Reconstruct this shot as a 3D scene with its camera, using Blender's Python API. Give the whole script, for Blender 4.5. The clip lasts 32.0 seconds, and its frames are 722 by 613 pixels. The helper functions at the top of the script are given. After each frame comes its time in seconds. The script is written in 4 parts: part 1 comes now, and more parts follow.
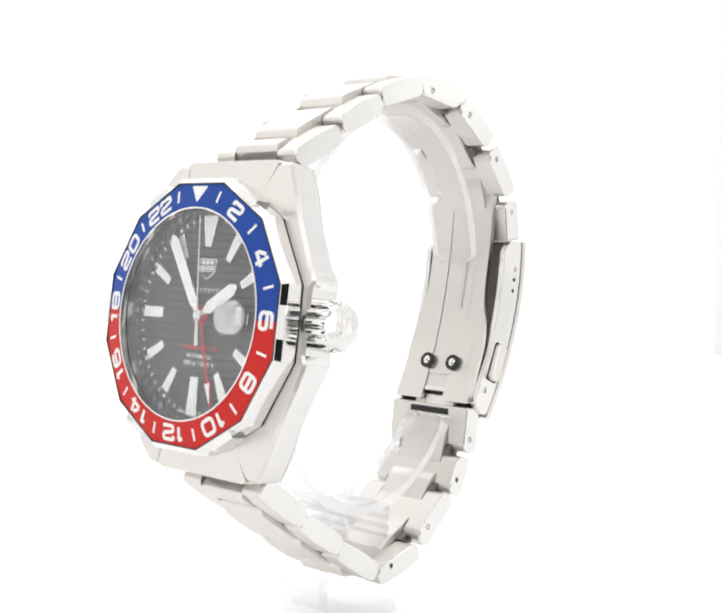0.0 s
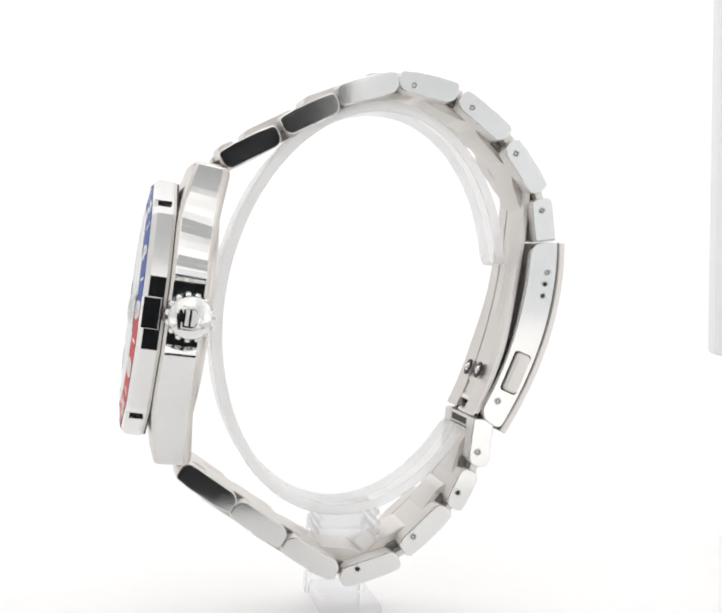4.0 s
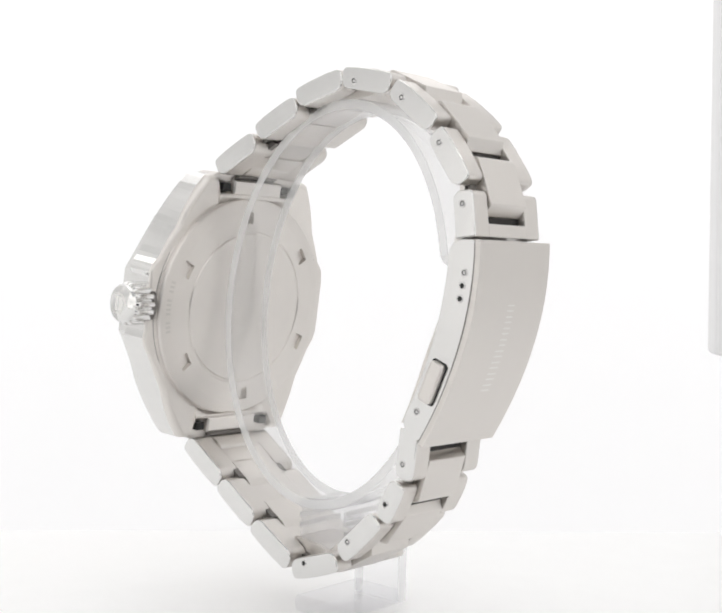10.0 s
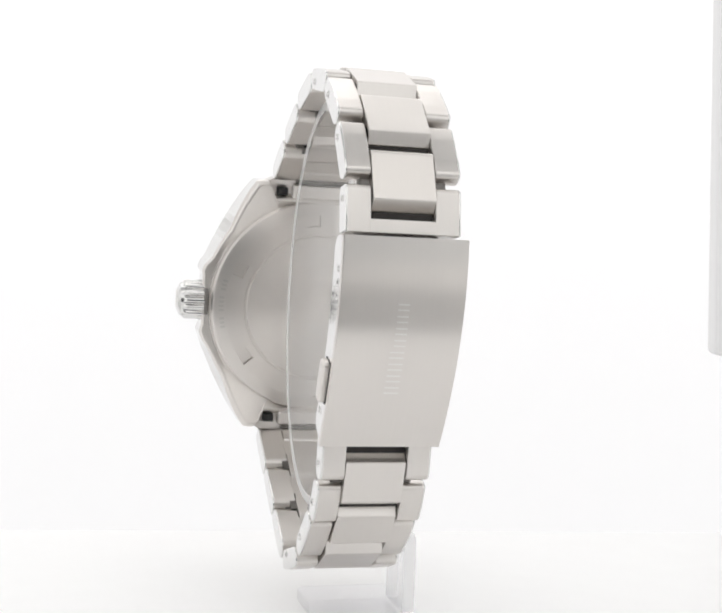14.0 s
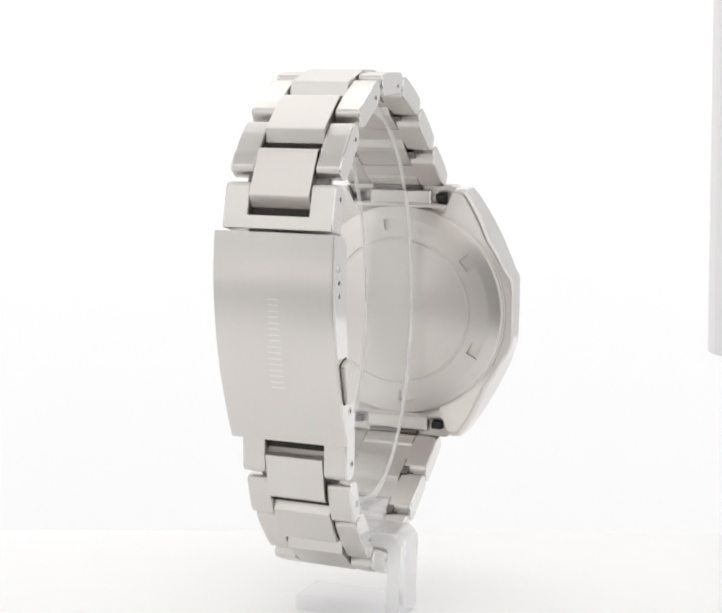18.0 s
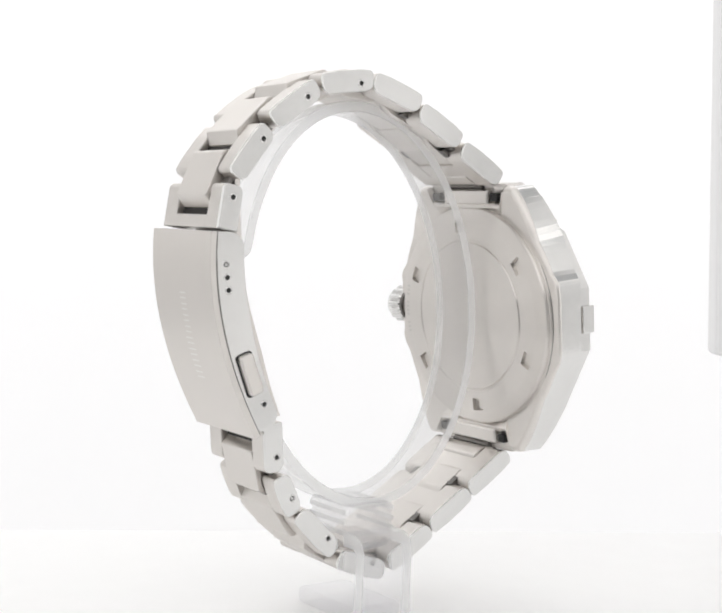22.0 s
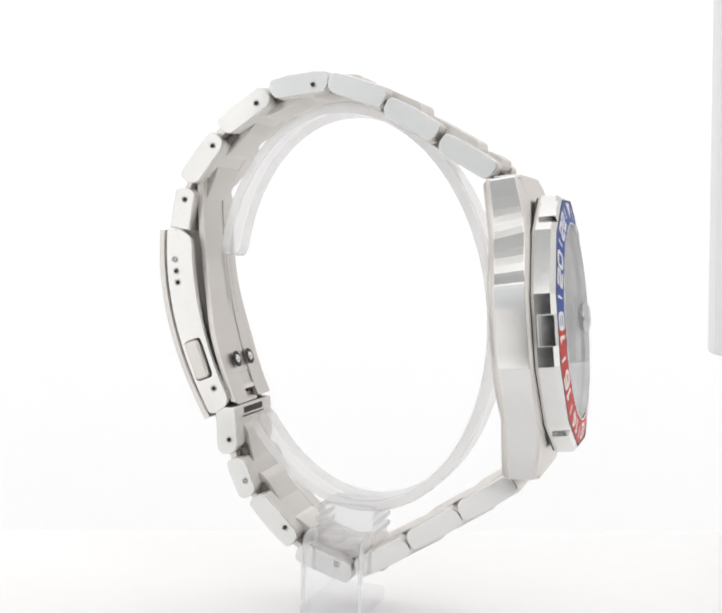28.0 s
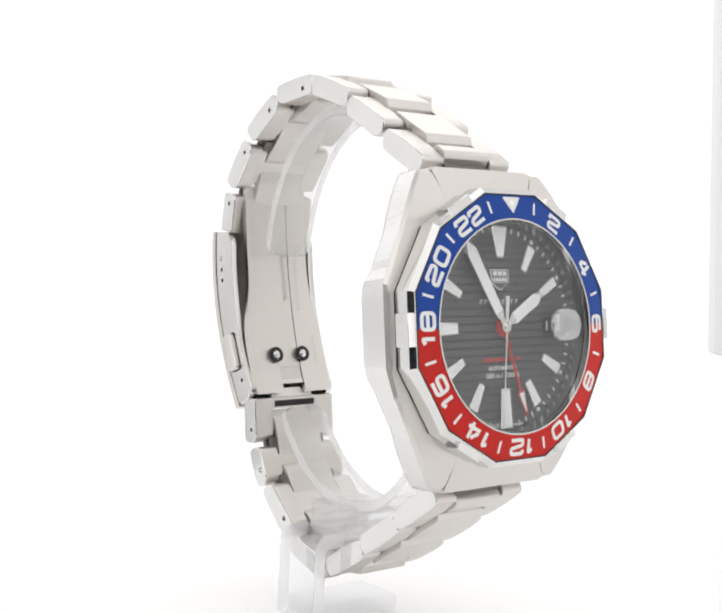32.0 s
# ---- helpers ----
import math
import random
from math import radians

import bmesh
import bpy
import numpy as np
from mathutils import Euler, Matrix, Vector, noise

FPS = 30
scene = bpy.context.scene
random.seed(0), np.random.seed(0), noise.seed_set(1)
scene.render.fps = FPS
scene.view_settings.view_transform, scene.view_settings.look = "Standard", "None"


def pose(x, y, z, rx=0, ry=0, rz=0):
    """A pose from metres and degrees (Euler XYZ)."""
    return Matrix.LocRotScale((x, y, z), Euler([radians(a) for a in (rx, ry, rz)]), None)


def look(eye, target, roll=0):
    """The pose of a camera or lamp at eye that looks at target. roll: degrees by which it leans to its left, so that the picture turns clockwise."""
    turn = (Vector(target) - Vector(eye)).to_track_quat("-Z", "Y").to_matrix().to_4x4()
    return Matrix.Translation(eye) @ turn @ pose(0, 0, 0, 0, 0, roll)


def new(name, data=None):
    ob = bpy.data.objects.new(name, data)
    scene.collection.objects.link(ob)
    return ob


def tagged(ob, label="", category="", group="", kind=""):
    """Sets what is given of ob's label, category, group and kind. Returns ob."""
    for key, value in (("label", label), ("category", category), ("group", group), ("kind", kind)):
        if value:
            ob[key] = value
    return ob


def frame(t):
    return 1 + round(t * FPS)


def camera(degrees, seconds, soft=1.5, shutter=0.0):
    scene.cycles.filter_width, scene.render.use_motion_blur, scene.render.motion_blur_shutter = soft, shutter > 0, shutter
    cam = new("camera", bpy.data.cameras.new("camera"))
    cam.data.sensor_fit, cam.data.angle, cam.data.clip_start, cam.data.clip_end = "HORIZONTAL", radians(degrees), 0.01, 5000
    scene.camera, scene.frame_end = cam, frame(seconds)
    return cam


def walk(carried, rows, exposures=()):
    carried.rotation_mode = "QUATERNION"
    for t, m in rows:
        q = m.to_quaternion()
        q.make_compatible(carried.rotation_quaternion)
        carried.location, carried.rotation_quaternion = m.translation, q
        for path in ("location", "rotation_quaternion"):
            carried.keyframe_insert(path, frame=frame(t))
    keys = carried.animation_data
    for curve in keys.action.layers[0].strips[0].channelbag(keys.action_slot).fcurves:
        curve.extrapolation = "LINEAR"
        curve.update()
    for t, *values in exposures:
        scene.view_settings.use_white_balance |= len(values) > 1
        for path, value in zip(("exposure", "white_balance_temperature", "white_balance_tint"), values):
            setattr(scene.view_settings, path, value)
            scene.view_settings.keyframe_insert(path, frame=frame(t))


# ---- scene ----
cam = camera(31.70, 32.0, soft=2.3)
walk(cam, [(0.0, look((0.0, -0.216, 0.0635), (0.0041, 0.7826, 0.01116), 2.10)),
           (32.0, look((0.0, -0.216, 0.0635), (0.0041, 0.7826, 0.01116), 2.10))],
     [(0.0, 0.43), (1.0, 0.36), (2.0, 0.26), (4.0, 0.1), (6.0, 0.03), (26.0, 0.02), (30.0, 0.1), (32.0, 0.16)])

# ---- light: a white photo tent, lit through its cloth ----
world = bpy.data.worlds.new("studio")
world.use_nodes = True
scene.world = world
world.node_tree.nodes["Background"].inputs[0].default_value = (0.9, 0.95, 1.0, 1)
world.node_tree.nodes["Background"].inputs[1].default_value = 0.02

START, RATE = -43.84, -8.658          # degrees, degrees a second
EYE_Z = 63.5                            # camera height over the table, mm
TILT = radians(6.1)                    # the face leans back
CX, CY, CZ = 0.71, -37.21, -11.91       # middle of the bezel's top, mm from axis and eye level
XM = 1.3                                # middle plane of the bracelet
MID_N = Vector((0, -math.cos(TILT), math.sin(TILT)))
MID_U = Vector((0, math.sin(TILT), math.cos(TILT)))


LEAN = 0.0105                           # the watch hangs slightly askew on its stand


def mm(x, y, z):
    """Axis millimetres to the watch's own metres."""
    return Vector((x - LEAN * (z + 12.0), y, z + LEAN * (x - XM) + EYE_Z)) * 0.001


def upright(x, y, z):
    """Axis millimetres to the stand's own metres."""
    return Vector((x, y, z + EYE_Z)) * 0.001


def cf(x, u, n):
    """Case millimetres: x to the crown, u to twelve, n out of the face."""
    v = Vector((CX + x, CY, CZ)) + MID_U * u + MID_N * n
    return mm(*v)


# ---- materials ----
def material(name, colour, rough=0.4, metal=0.0, grain=0.0, scale=900.0, stretch=(1, 1, 1), vary=0.0, bump=0.0, **more):
    m = bpy.data.materials.new(name)
    m.use_nodes = True
    nt = m.node_tree
    b = nt.nodes["Principled BSDF"]
    b.inputs["Base Color"].default_value = (*colour, 1)
    b.inputs["Roughness"].default_value = rough
    b.inputs["Metallic"].default_value = metal
    for key, value in more.items():
        b.inputs[key.replace("_", " ")].default_value = value
    if grain or vary or bump:
        co = nt.nodes.new("ShaderNodeTexCoord")
        mp = nt.nodes.new("ShaderNodeMapping")
        mp.inputs["Scale"].default_value = stretch
        fine = nt.nodes.new("ShaderNodeTexNoise")
        fine.inputs["Scale"].default_value = scale
        fine.inputs["Detail"].default_value = 4
        broad = nt.nodes.new("ShaderNodeTexNoise")
        broad.inputs["Scale"].default_value = 120
        nt.links.new(co.outputs["Object"], mp.inputs["Vector"])
        nt.links.new(mp.outputs["Vector"], fine.inputs["Vector"])
        nt.links.new(co.outputs["Object"], broad.inputs["Vector"])
        mix = nt.nodes.new("ShaderNodeMath")
        mix.operation = "ADD"
        nt.links.new(fine.outputs["Fac"], mix.inputs[0])
        nt.links.new(broad.outputs["Fac"], mix.inputs[1])
        if grain:
            r = nt.nodes.new("ShaderNodeMapRange")
            r.inputs["From Min"].default_value, r.inputs["From Max"].default_value = 0.6, 1.4
            r.inputs["To Min"].default_value, r.inputs["To Max"].default_value = max(rough - grain, 0.0), rough + grain
            nt.links.new(mix.outputs[0], r.inputs["Value"])
            nt.links.new(r.outputs[0], b.inputs["Roughness"])
        if vary:
            r = nt.nodes.new("ShaderNodeMapRange")
            r.inputs["From Min"].default_value, r.inputs["From Max"].default_value = 0.6, 1.4
            r.inputs["To Min"].default_value, r.inputs["To Max"].default_value = 1 - vary, 1 + vary
            nt.links.new(mix.outputs[0], r.inputs["Value"])
            c = nt.nodes.new("ShaderNodeVectorMath")
            c.operation = "SCALE"
            c.inputs[0].default_value = colour
            nt.links.new(r.outputs[0], c.inputs["Scale"])
            nt.links.new(c.outputs[0], b.inputs["Base Color"])
        if bump:
            k = nt.nodes.new("ShaderNodeBump")
            k.inputs["Strength"].default_value = bump
            k.inputs["Distance"].default_value = 0.00002
            nt.links.new(fine.outputs["Fac"], k.inputs["Height"])
            nt.links.new(k.outputs[0], b.inputs["Normal"])
    return m


def combed(m, amount):
    """Brush lines along the bracelet: the gloss spreads across them."""
    nt = m.node_tree
    b = nt.nodes["Principled BSDF"]
    b.inputs["Anisotropic"].default_value = amount
    across = nt.nodes.new("ShaderNodeVectorTransform")
    across.vector_type, across.convert_from, across.convert_to = "VECTOR", "OBJECT", "WORLD"
    across.inputs[0].default_value = (1, 0, 0)
    nt.links.new(across.outputs[0], b.inputs["Tangent"])
    return m


def turned(m, amount):
    """Circular brushing round the middle of the case back."""
    nt = m.node_tree
    b = nt.nodes["Principled BSDF"]
    b.inputs["Anisotropic"].default_value = amount
    co = nt.nodes.new("ShaderNodeTexCoord")
    away = nt.nodes.new("ShaderNodeVectorMath")
    away.operation = "SUBTRACT"
    away.inputs[1].default_value = cf(0, 0, -12.3)
    across = nt.nodes.new("ShaderNodeVectorTransform")
    across.vector_type, across.convert_from, across.convert_to = "VECTOR", "OBJECT", "WORLD"
    nt.links.new(co.outputs["Object"], away.inputs[0])
    nt.links.new(away.outputs[0], across.inputs[0])
    nt.links.new(across.outputs[0], b.inputs["Tangent"])
    return m


def glowing(name, colour, strength, uneven=0.0):
    """Cloth lit from outside, its light put in as emission; uneven by the lamps and folds behind it. The board glows
    likewise.
    """
    m = bpy.data.materials.new(name)
    m.use_nodes = True
    nt = m.node_tree
    b = nt.nodes["Principled BSDF"]
    b.inputs["Base Color"].default_value = (0.4, 0.4, 0.4, 1)
    b.inputs["Roughness"].default_value = 0.9
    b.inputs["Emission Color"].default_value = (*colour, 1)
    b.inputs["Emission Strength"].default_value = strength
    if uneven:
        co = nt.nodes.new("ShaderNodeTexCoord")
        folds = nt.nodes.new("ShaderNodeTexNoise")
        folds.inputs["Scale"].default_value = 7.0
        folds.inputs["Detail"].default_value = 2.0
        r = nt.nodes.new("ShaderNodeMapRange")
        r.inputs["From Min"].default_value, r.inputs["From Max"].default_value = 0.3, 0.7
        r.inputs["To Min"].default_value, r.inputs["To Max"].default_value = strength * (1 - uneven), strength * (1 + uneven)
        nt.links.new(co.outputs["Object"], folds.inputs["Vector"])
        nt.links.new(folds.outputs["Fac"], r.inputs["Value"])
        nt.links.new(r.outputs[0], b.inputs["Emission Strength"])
    return m


def clear_pane(name, ior, tint, rough=0.0, haze=0.0):
    """A clear flat pane: light passes straight on, and gloss grows with the slant; haze mixes in white for its
    reflections.
    """
    m = bpy.data.materials.new(name)
    m.use_nodes = True
    nt = m.node_tree
    nt.nodes.remove(nt.nodes["Principled BSDF"])
    passing = nt.nodes.new("ShaderNodeBsdfTransparent")
    passing.inputs["Color"].default_value = (*tint, 1)
    gloss = nt.nodes.new("ShaderNodeBsdfGlossy")
    gloss.inputs["Roughness"].default_value = rough
    slant = nt.nodes.new("ShaderNodeLayerWeight")
    slant.inputs["Blend"].default_value = 0.5
    power = nt.nodes.new("ShaderNodeMath")
    power.operation = "POWER"
    power.inputs[1].default_value = 5.0
    share = nt.nodes.new("ShaderNodeMapRange")
    share.inputs["To Min"].default_value, share.inputs["To Max"].default_value = ((ior - 1) / (ior + 1)) ** 2, 1.0
    mix = nt.nodes.new("ShaderNodeMixShader")
    nt.links.new(slant.outputs["Facing"], power.inputs[0])
    nt.links.new(power.outputs[0], share.inputs["Value"])
    nt.links.new(share.outputs[0], mix.inputs[0])
    nt.links.new(passing.outputs[0], mix.inputs[1])
    if haze:
        whitened = nt.nodes.new("ShaderNodeMixShader")
        whitened.inputs[0].default_value = haze
        white = nt.nodes.new("ShaderNodeBsdfTranslucent")
        white.inputs["Color"].default_value = (1.0, 1.0, 1.0, 1)
        nt.links.new(passing.outputs[0], whitened.inputs[1])
        nt.links.new(white.outputs[0], whitened.inputs[2])
        nt.links.new(whitened.outputs[0], mix.inputs[1])
    nt.links.new(gloss.outputs[0], mix.inputs[2])
    nt.links.new(mix.outputs[0], nt.nodes["Material Output"].inputs["Surface"])
    return m


def milky(name, clear):
    """Sawn acrylic and bright rims: white light comes through it, and a share of it stays clear."""
    m = bpy.data.materials.new(name)
    m.use_nodes = True
    nt = m.node_tree
    nt.nodes.remove(nt.nodes["Principled BSDF"])
    passing = nt.nodes.new("ShaderNodeBsdfTransparent")
    through_it = nt.nodes.new("ShaderNodeBsdfTranslucent")
    through_it.inputs["Color"].default_value = (1.0, 1.0, 1.0, 1)
    on_it = nt.nodes.new("ShaderNodeBsdfDiffuse")
    on_it.inputs["Color"].default_value = (1.0, 1.0, 1.0, 1)
    white = nt.nodes.new("ShaderNodeMixShader")
    mix = nt.nodes.new("ShaderNodeMixShader")
    mix.inputs[0].default_value = clear
    nt.links.new(through_it.outputs[0], white.inputs[1])
    nt.links.new(on_it.outputs[0], white.inputs[2])
    nt.links.new(white.outputs[0], mix.inputs[1])
    nt.links.new(passing.outputs[0], mix.inputs[2])
    nt.links.new(mix.outputs[0], nt.nodes["Material Output"].inputs["Surface"])
    return m


STEEL = (0.74, 0.71, 0.68)
BRUSHED = material("brushed_steel", STEEL, 0.36, 1.0, 0.05, 12000, (0.03, 1, 1), 0.02)
BRUSHED_ALONG = combed(material("brushed_steel_along", STEEL, 0.34, 1.0, 0.05, 5000, (1, 0.02, 0.02), 0.018), 0.92)
POLISHED = material("polished_steel", (0.75, 0.745, 0.735), 0.10, 1.0, 0.03, 700, (1, 1, 1), 0.02)
BACK_STEEL = turned(material("turned_steel", STEEL, 0.34, 1.0, 0.04, 400, (1, 1, 1), 0.02), 0.86)
SATIN = material("satin_steel", STEEL, 0.36, 1.0, 0.04, 3000, (1, 1, 1), 0.03)
PIN = material("pin_steel", (0.74, 0.73, 0.72), 0.26, 1.0)
ETCHED = material("etched_steel", (0.86, 0.85, 0.83), 0.6, 1.0)
WORN = material("worn_engraving", (0.66, 0.64, 0.61), 0.42, 1.0)
# steel darkened to hold the shade deep in the link gaps
DARK_BAR = material("shaded_gap_steel", (0.045, 0.042, 0.04), 0.6, 0.7, vary=0.2)
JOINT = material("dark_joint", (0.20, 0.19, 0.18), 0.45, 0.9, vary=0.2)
DARK = material("dark_gap", (0.012, 0.012, 0.012), 0.6)
BLUE = material("blue_insert", (0.009, 0.056, 0.31), 0.42, 0.0, 0.05, 1500, (1, 1, 1), 0.06, Specular_IOR_Level=0.22)
RED = material("red_insert", (0.54, 0.017, 0.012), 0.42, 0.0, 0.05, 1500, (1, 1, 1), 0.06, Specular_IOR_Level=0.22)
RED_PAINT = material("red_paint", (0.55, 0.015, 0.015), 0.4)
WHITE_PAINT = material("white_paint", (0.82, 0.82, 0.80), 0.45)
LUME = material("pale_lume", (0.96, 0.96, 0.95), 0.6, vary=0.02)
DIAL = material("black_dial", (0.085, 0.085, 0.09), 0.42, vary=0.05, Specular_IOR_Level=0.4)
FLANGE = material("dark_flange", (0.50, 0.50, 0.51), 0.2, 0.9, vary=0.04)
FLANGE_DARK = material("black_disc", (0.015, 0.015, 0.016), 0.4)
LENS = clear_pane("date_lens", 4.5, (0.97, 0.97, 0.97))
CRYSTAL = clear_pane("sapphire_pane", 1.72, (0.985, 0.99, 0.99))

# the last value is white mixed in for the ring's pale inner reflections
ACRYLIC = clear_pane("clear_acrylic", 1.55, (0.985, 0.985, 0.985), 0.06, 0.14)
THICK_ACRYLIC = clear_pane("thick_clear_acrylic", 1.6, (0.99, 0.99, 0.995), 0.12, 0.04)
CLOUDY_ACRYLIC = clear_pane("cloudy_acrylic", 1.9, (0.96, 0.96, 0.965), 0.08, 0.2)
WHITISH = milky("whitish_acrylic", 0.66)
TABLE = material("white_table", (0.97, 0.97, 0.97), 0.35, 0.0, 0.05, 60, (1, 1, 1), 0.012)
CLOTH = material("white_cloth", (0.82, 0.82, 0.82), 0.9, vary=0.02)
ROOM = material("dark_room", (0.045, 0.050, 0.058), 0.9, vary=0.1)
BOARD = glowing("glowing_board", (1.0, 0.985, 0.985), 0.42)
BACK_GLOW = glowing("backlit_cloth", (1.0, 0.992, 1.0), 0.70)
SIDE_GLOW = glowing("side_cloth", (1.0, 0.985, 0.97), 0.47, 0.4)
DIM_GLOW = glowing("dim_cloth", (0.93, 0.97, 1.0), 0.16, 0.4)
TOP_GLOW = glowing("top_cloth", (1.0, 0.99, 0.98), 1.14, 0.35)
SOFT_GLOW = glowing("softbox_cloth", (0.93, 0.975, 1.0), 0.55, 0.35)
FRONT_GLOW = glowing("front_cloth", (1.0, 0.985, 0.965), 0.86, 0.35)


# ---- mesh helpers ----
def finish(name, bm, mat, sharp=30.0):
    bmesh.ops.recalc_face_normals(bm, faces=bm.faces)
    me = bpy.data.meshes.new(name)
    bm.to_mesh(me)
    bm.free()
    me.materials.append(mat)
    me.polygons.foreach_set("use_smooth", [True] * len(me.polygons))
    me.set_sharp_from_angle(angle=radians(sharp))
    return me


def part(name, bm, mat, parent, label="", sharp=30.0):
    """One mesh object under a thing or a part."""
    ob = new(name, finish(name, bm, mat, sharp))
    ob.parent = parent
    flat = ob.modifiers.new("flat_faces", "WEIGHTED_NORMAL")     # broad faces stay flat beside their rounded rims
    flat.mode, flat.weight, flat.keep_sharp = "FACE_AREA", 90, True
    if label:
        tagged(ob, label)
    return ob


def thing(name, label, category, kind="", group=""):
    return tagged(new(name), label, category, group, kind)


def rounded(corners, radii, seg=4):
    """A closed outline with rounded corners."""
    out = []
    k = len(corners)
    for i in range(k):
        p, a, b = Vector(corners[i]), Vector(corners[i - 1]), Vector(corners[(i + 1) % k])
        r = radii[i] if isinstance(radii, (list, tuple)) else radii
        if r <= 0:
            out.append(tuple(p))
            continue
        da, db = (a - p).normalized(), (b - p).normalized()
        half = da.angle(db) / 2
        cut = min(r / math.tan(half), 0.49 * (a - p).length, 0.49 * (b - p).length)
        r = cut * math.tan(half)
        c = p + (da + db).normalized() * (r / math.sin(half))
        s, e = p + da * cut - c, p + db * cut - c
        turn = s.angle_signed(e)
        for j in range(seg + 1):
            f = turn * j / seg
            q = Vector((s.x * math.cos(-f) - s.y * math.sin(-f), s.x * math.sin(-f) + s.y * math.cos(-f)))
            out.append(tuple(c + q))
    return out


def prism(bm, outline, lo, hi, place, edge=0.0, seg=2):
    """An outline (a, b) drawn out from lo to hi, with rounded rims; place(a, b, c) gives the point."""
    k = len(outline)
    rings = []
    steps = [(lo, 0.0), (hi, 0.0)]
    if edge:
        bow = [(edge * (1 - math.sin(math.pi / 2 * j / seg)), edge * (1 - math.cos(math.pi / 2 * j / seg))) for j in range(seg + 1)]
        steps = [(lo + d, q) for d, q in bow[::-1]] + [(hi - d, q) for d, q in bow]
    normals = []
    for i in range(k):
        a, b = Vector(outline[i - 1]), Vector(outline[(i + 1) % k])
        d = (b - a)
        d = Vector((d.y, -d.x)).normalized() if d.length > 1e-9 else Vector((0, 0))
        normals.append(d)
    area = sum(outline[i - 1][0] * outline[i][1] - outline[i][0] * outline[i - 1][1] for i in range(k))
    sign = 1 if area > 0 else -1
    for c, inset in steps:
        rings.append([bm.verts.new(place(outline[i][0] - sign * normals[i].x * inset, outline[i][1] - sign * normals[i].y * inset, c)) for i in range(k)])
    for r0, r1 in zip(rings, rings[1:]):
        for i in range(k):
            bm.faces.new((r0[i - 1], r0[i], r1[i], r1[i - 1]))
    bm.faces.new(rings[0])
    bm.faces.new(rings[-1])
    return bm


def box(bm, a0, a1, b0, b1, c0, c1, place, edge=0.0):
    r = [(a0, b0), (a1, b0), (a1, b1), (a0, b1)]
    return prism(bm, rounded(r, edge, 2) if edge else r, c0, c1, place, edge, 1)


def lathe(bm, profile, place, count=96, closed=False, radius=None):
    """A profile of (r, h) turned round; place(a, b, h). radius(r, phi) may shape it."""
    rings = []
    for r, h in profile:
        if r < 1e-6:
            rings.append([bm.verts.new(place(0, 0, h))])
            continue
        ring = []
        for i in range(count):
            f = 2 * math.pi * i / count
            q = radius(r, f) if radius else r
            ring.append(bm.verts.new(place(q * math.sin(f), q * math.cos(f), h)))
        rings.append(ring)
    pairs = list(zip(rings, rings[1:]))
    if closed:
        pairs.append((rings[-1], rings[0]))
    for a, b in pairs:
        for i in range(count):
            if len(a) == 1 and len(b) == 1:
                continue
            if len(a) == 1:
                bm.faces.new((a[0], b[i - 1], b[i]))
            elif len(b) == 1:
                bm.faces.new((a[i - 1], a[i], b[0]))
            else:
                bm.faces.new((a[i - 1], a[i], b[i], b[i - 1]))
    return bm


def letters(body, size, deep, place, wide=1.0, bold=0.0):
    """Writing with the built-in font as a bmesh, centred; place(a, b, c)."""
    cu = bpy.data.curves.new("letters", "FONT")
    cu.body, cu.size, cu.extrude, cu.offset = body, size, deep, bold
    cu.align_x, cu.align_y, cu.resolution_u = "CENTER", "CENTER", 3
    ob = bpy.data.objects.new("letters", cu)
    scene.collection.objects.link(ob)
    deps = bpy.context.evaluated_depsgraph_get()
    me = bpy.data.meshes.new_from_object(ob.evaluated_get(deps))
    bm = bmesh.new()
    bm.from_mesh(me)
    ys = [v.co.y for v in bm.verts]
    shift = (max(ys) + min(ys)) / 2
    for v in bm.verts:
        v.co = place(v.co.x * wide, v.co.y - shift, v.co.z)
    bpy.data.objects.remove(ob)
    bpy.data.curves.remove(cu)
    bpy.data.meshes.remove(me)
    return bm


# squarish digits, drawn as pen strokes in a unit box: (rounded points, closed)
DIGITS = {"0": [([(0, 0), (1, 0), (1, 1), (0, 1)], True)],
          "1": [([(0.3, 0.76), (0.62, 1), (0.62, 0)], False)],
          "2": [([(0, 0.72), (0, 1), (1, 1), (1, 0.58), (0, 0.40), (0, 0), (1, 0)], False)],
          "4": [([(0.0, 0.26), (1.05, 0.26)], False), ([(0.52, 0.97), (0.06, 0.42)], False), ([(0.74, 1.1), (0.74, 0.4)], False), ([(0.74, 0.12), (0.74, -0.1)], False)],
          "6": [([(0.95, 1), (0, 1), (0, 0), (1, 0), (1, 0.58), (0.12, 0.58)], False)],
          "8": [([(0, 0), (1, 0), (1, 1), (0, 1)], True), ([(0.12, 0.52), (0.88, 0.52)], False)]}


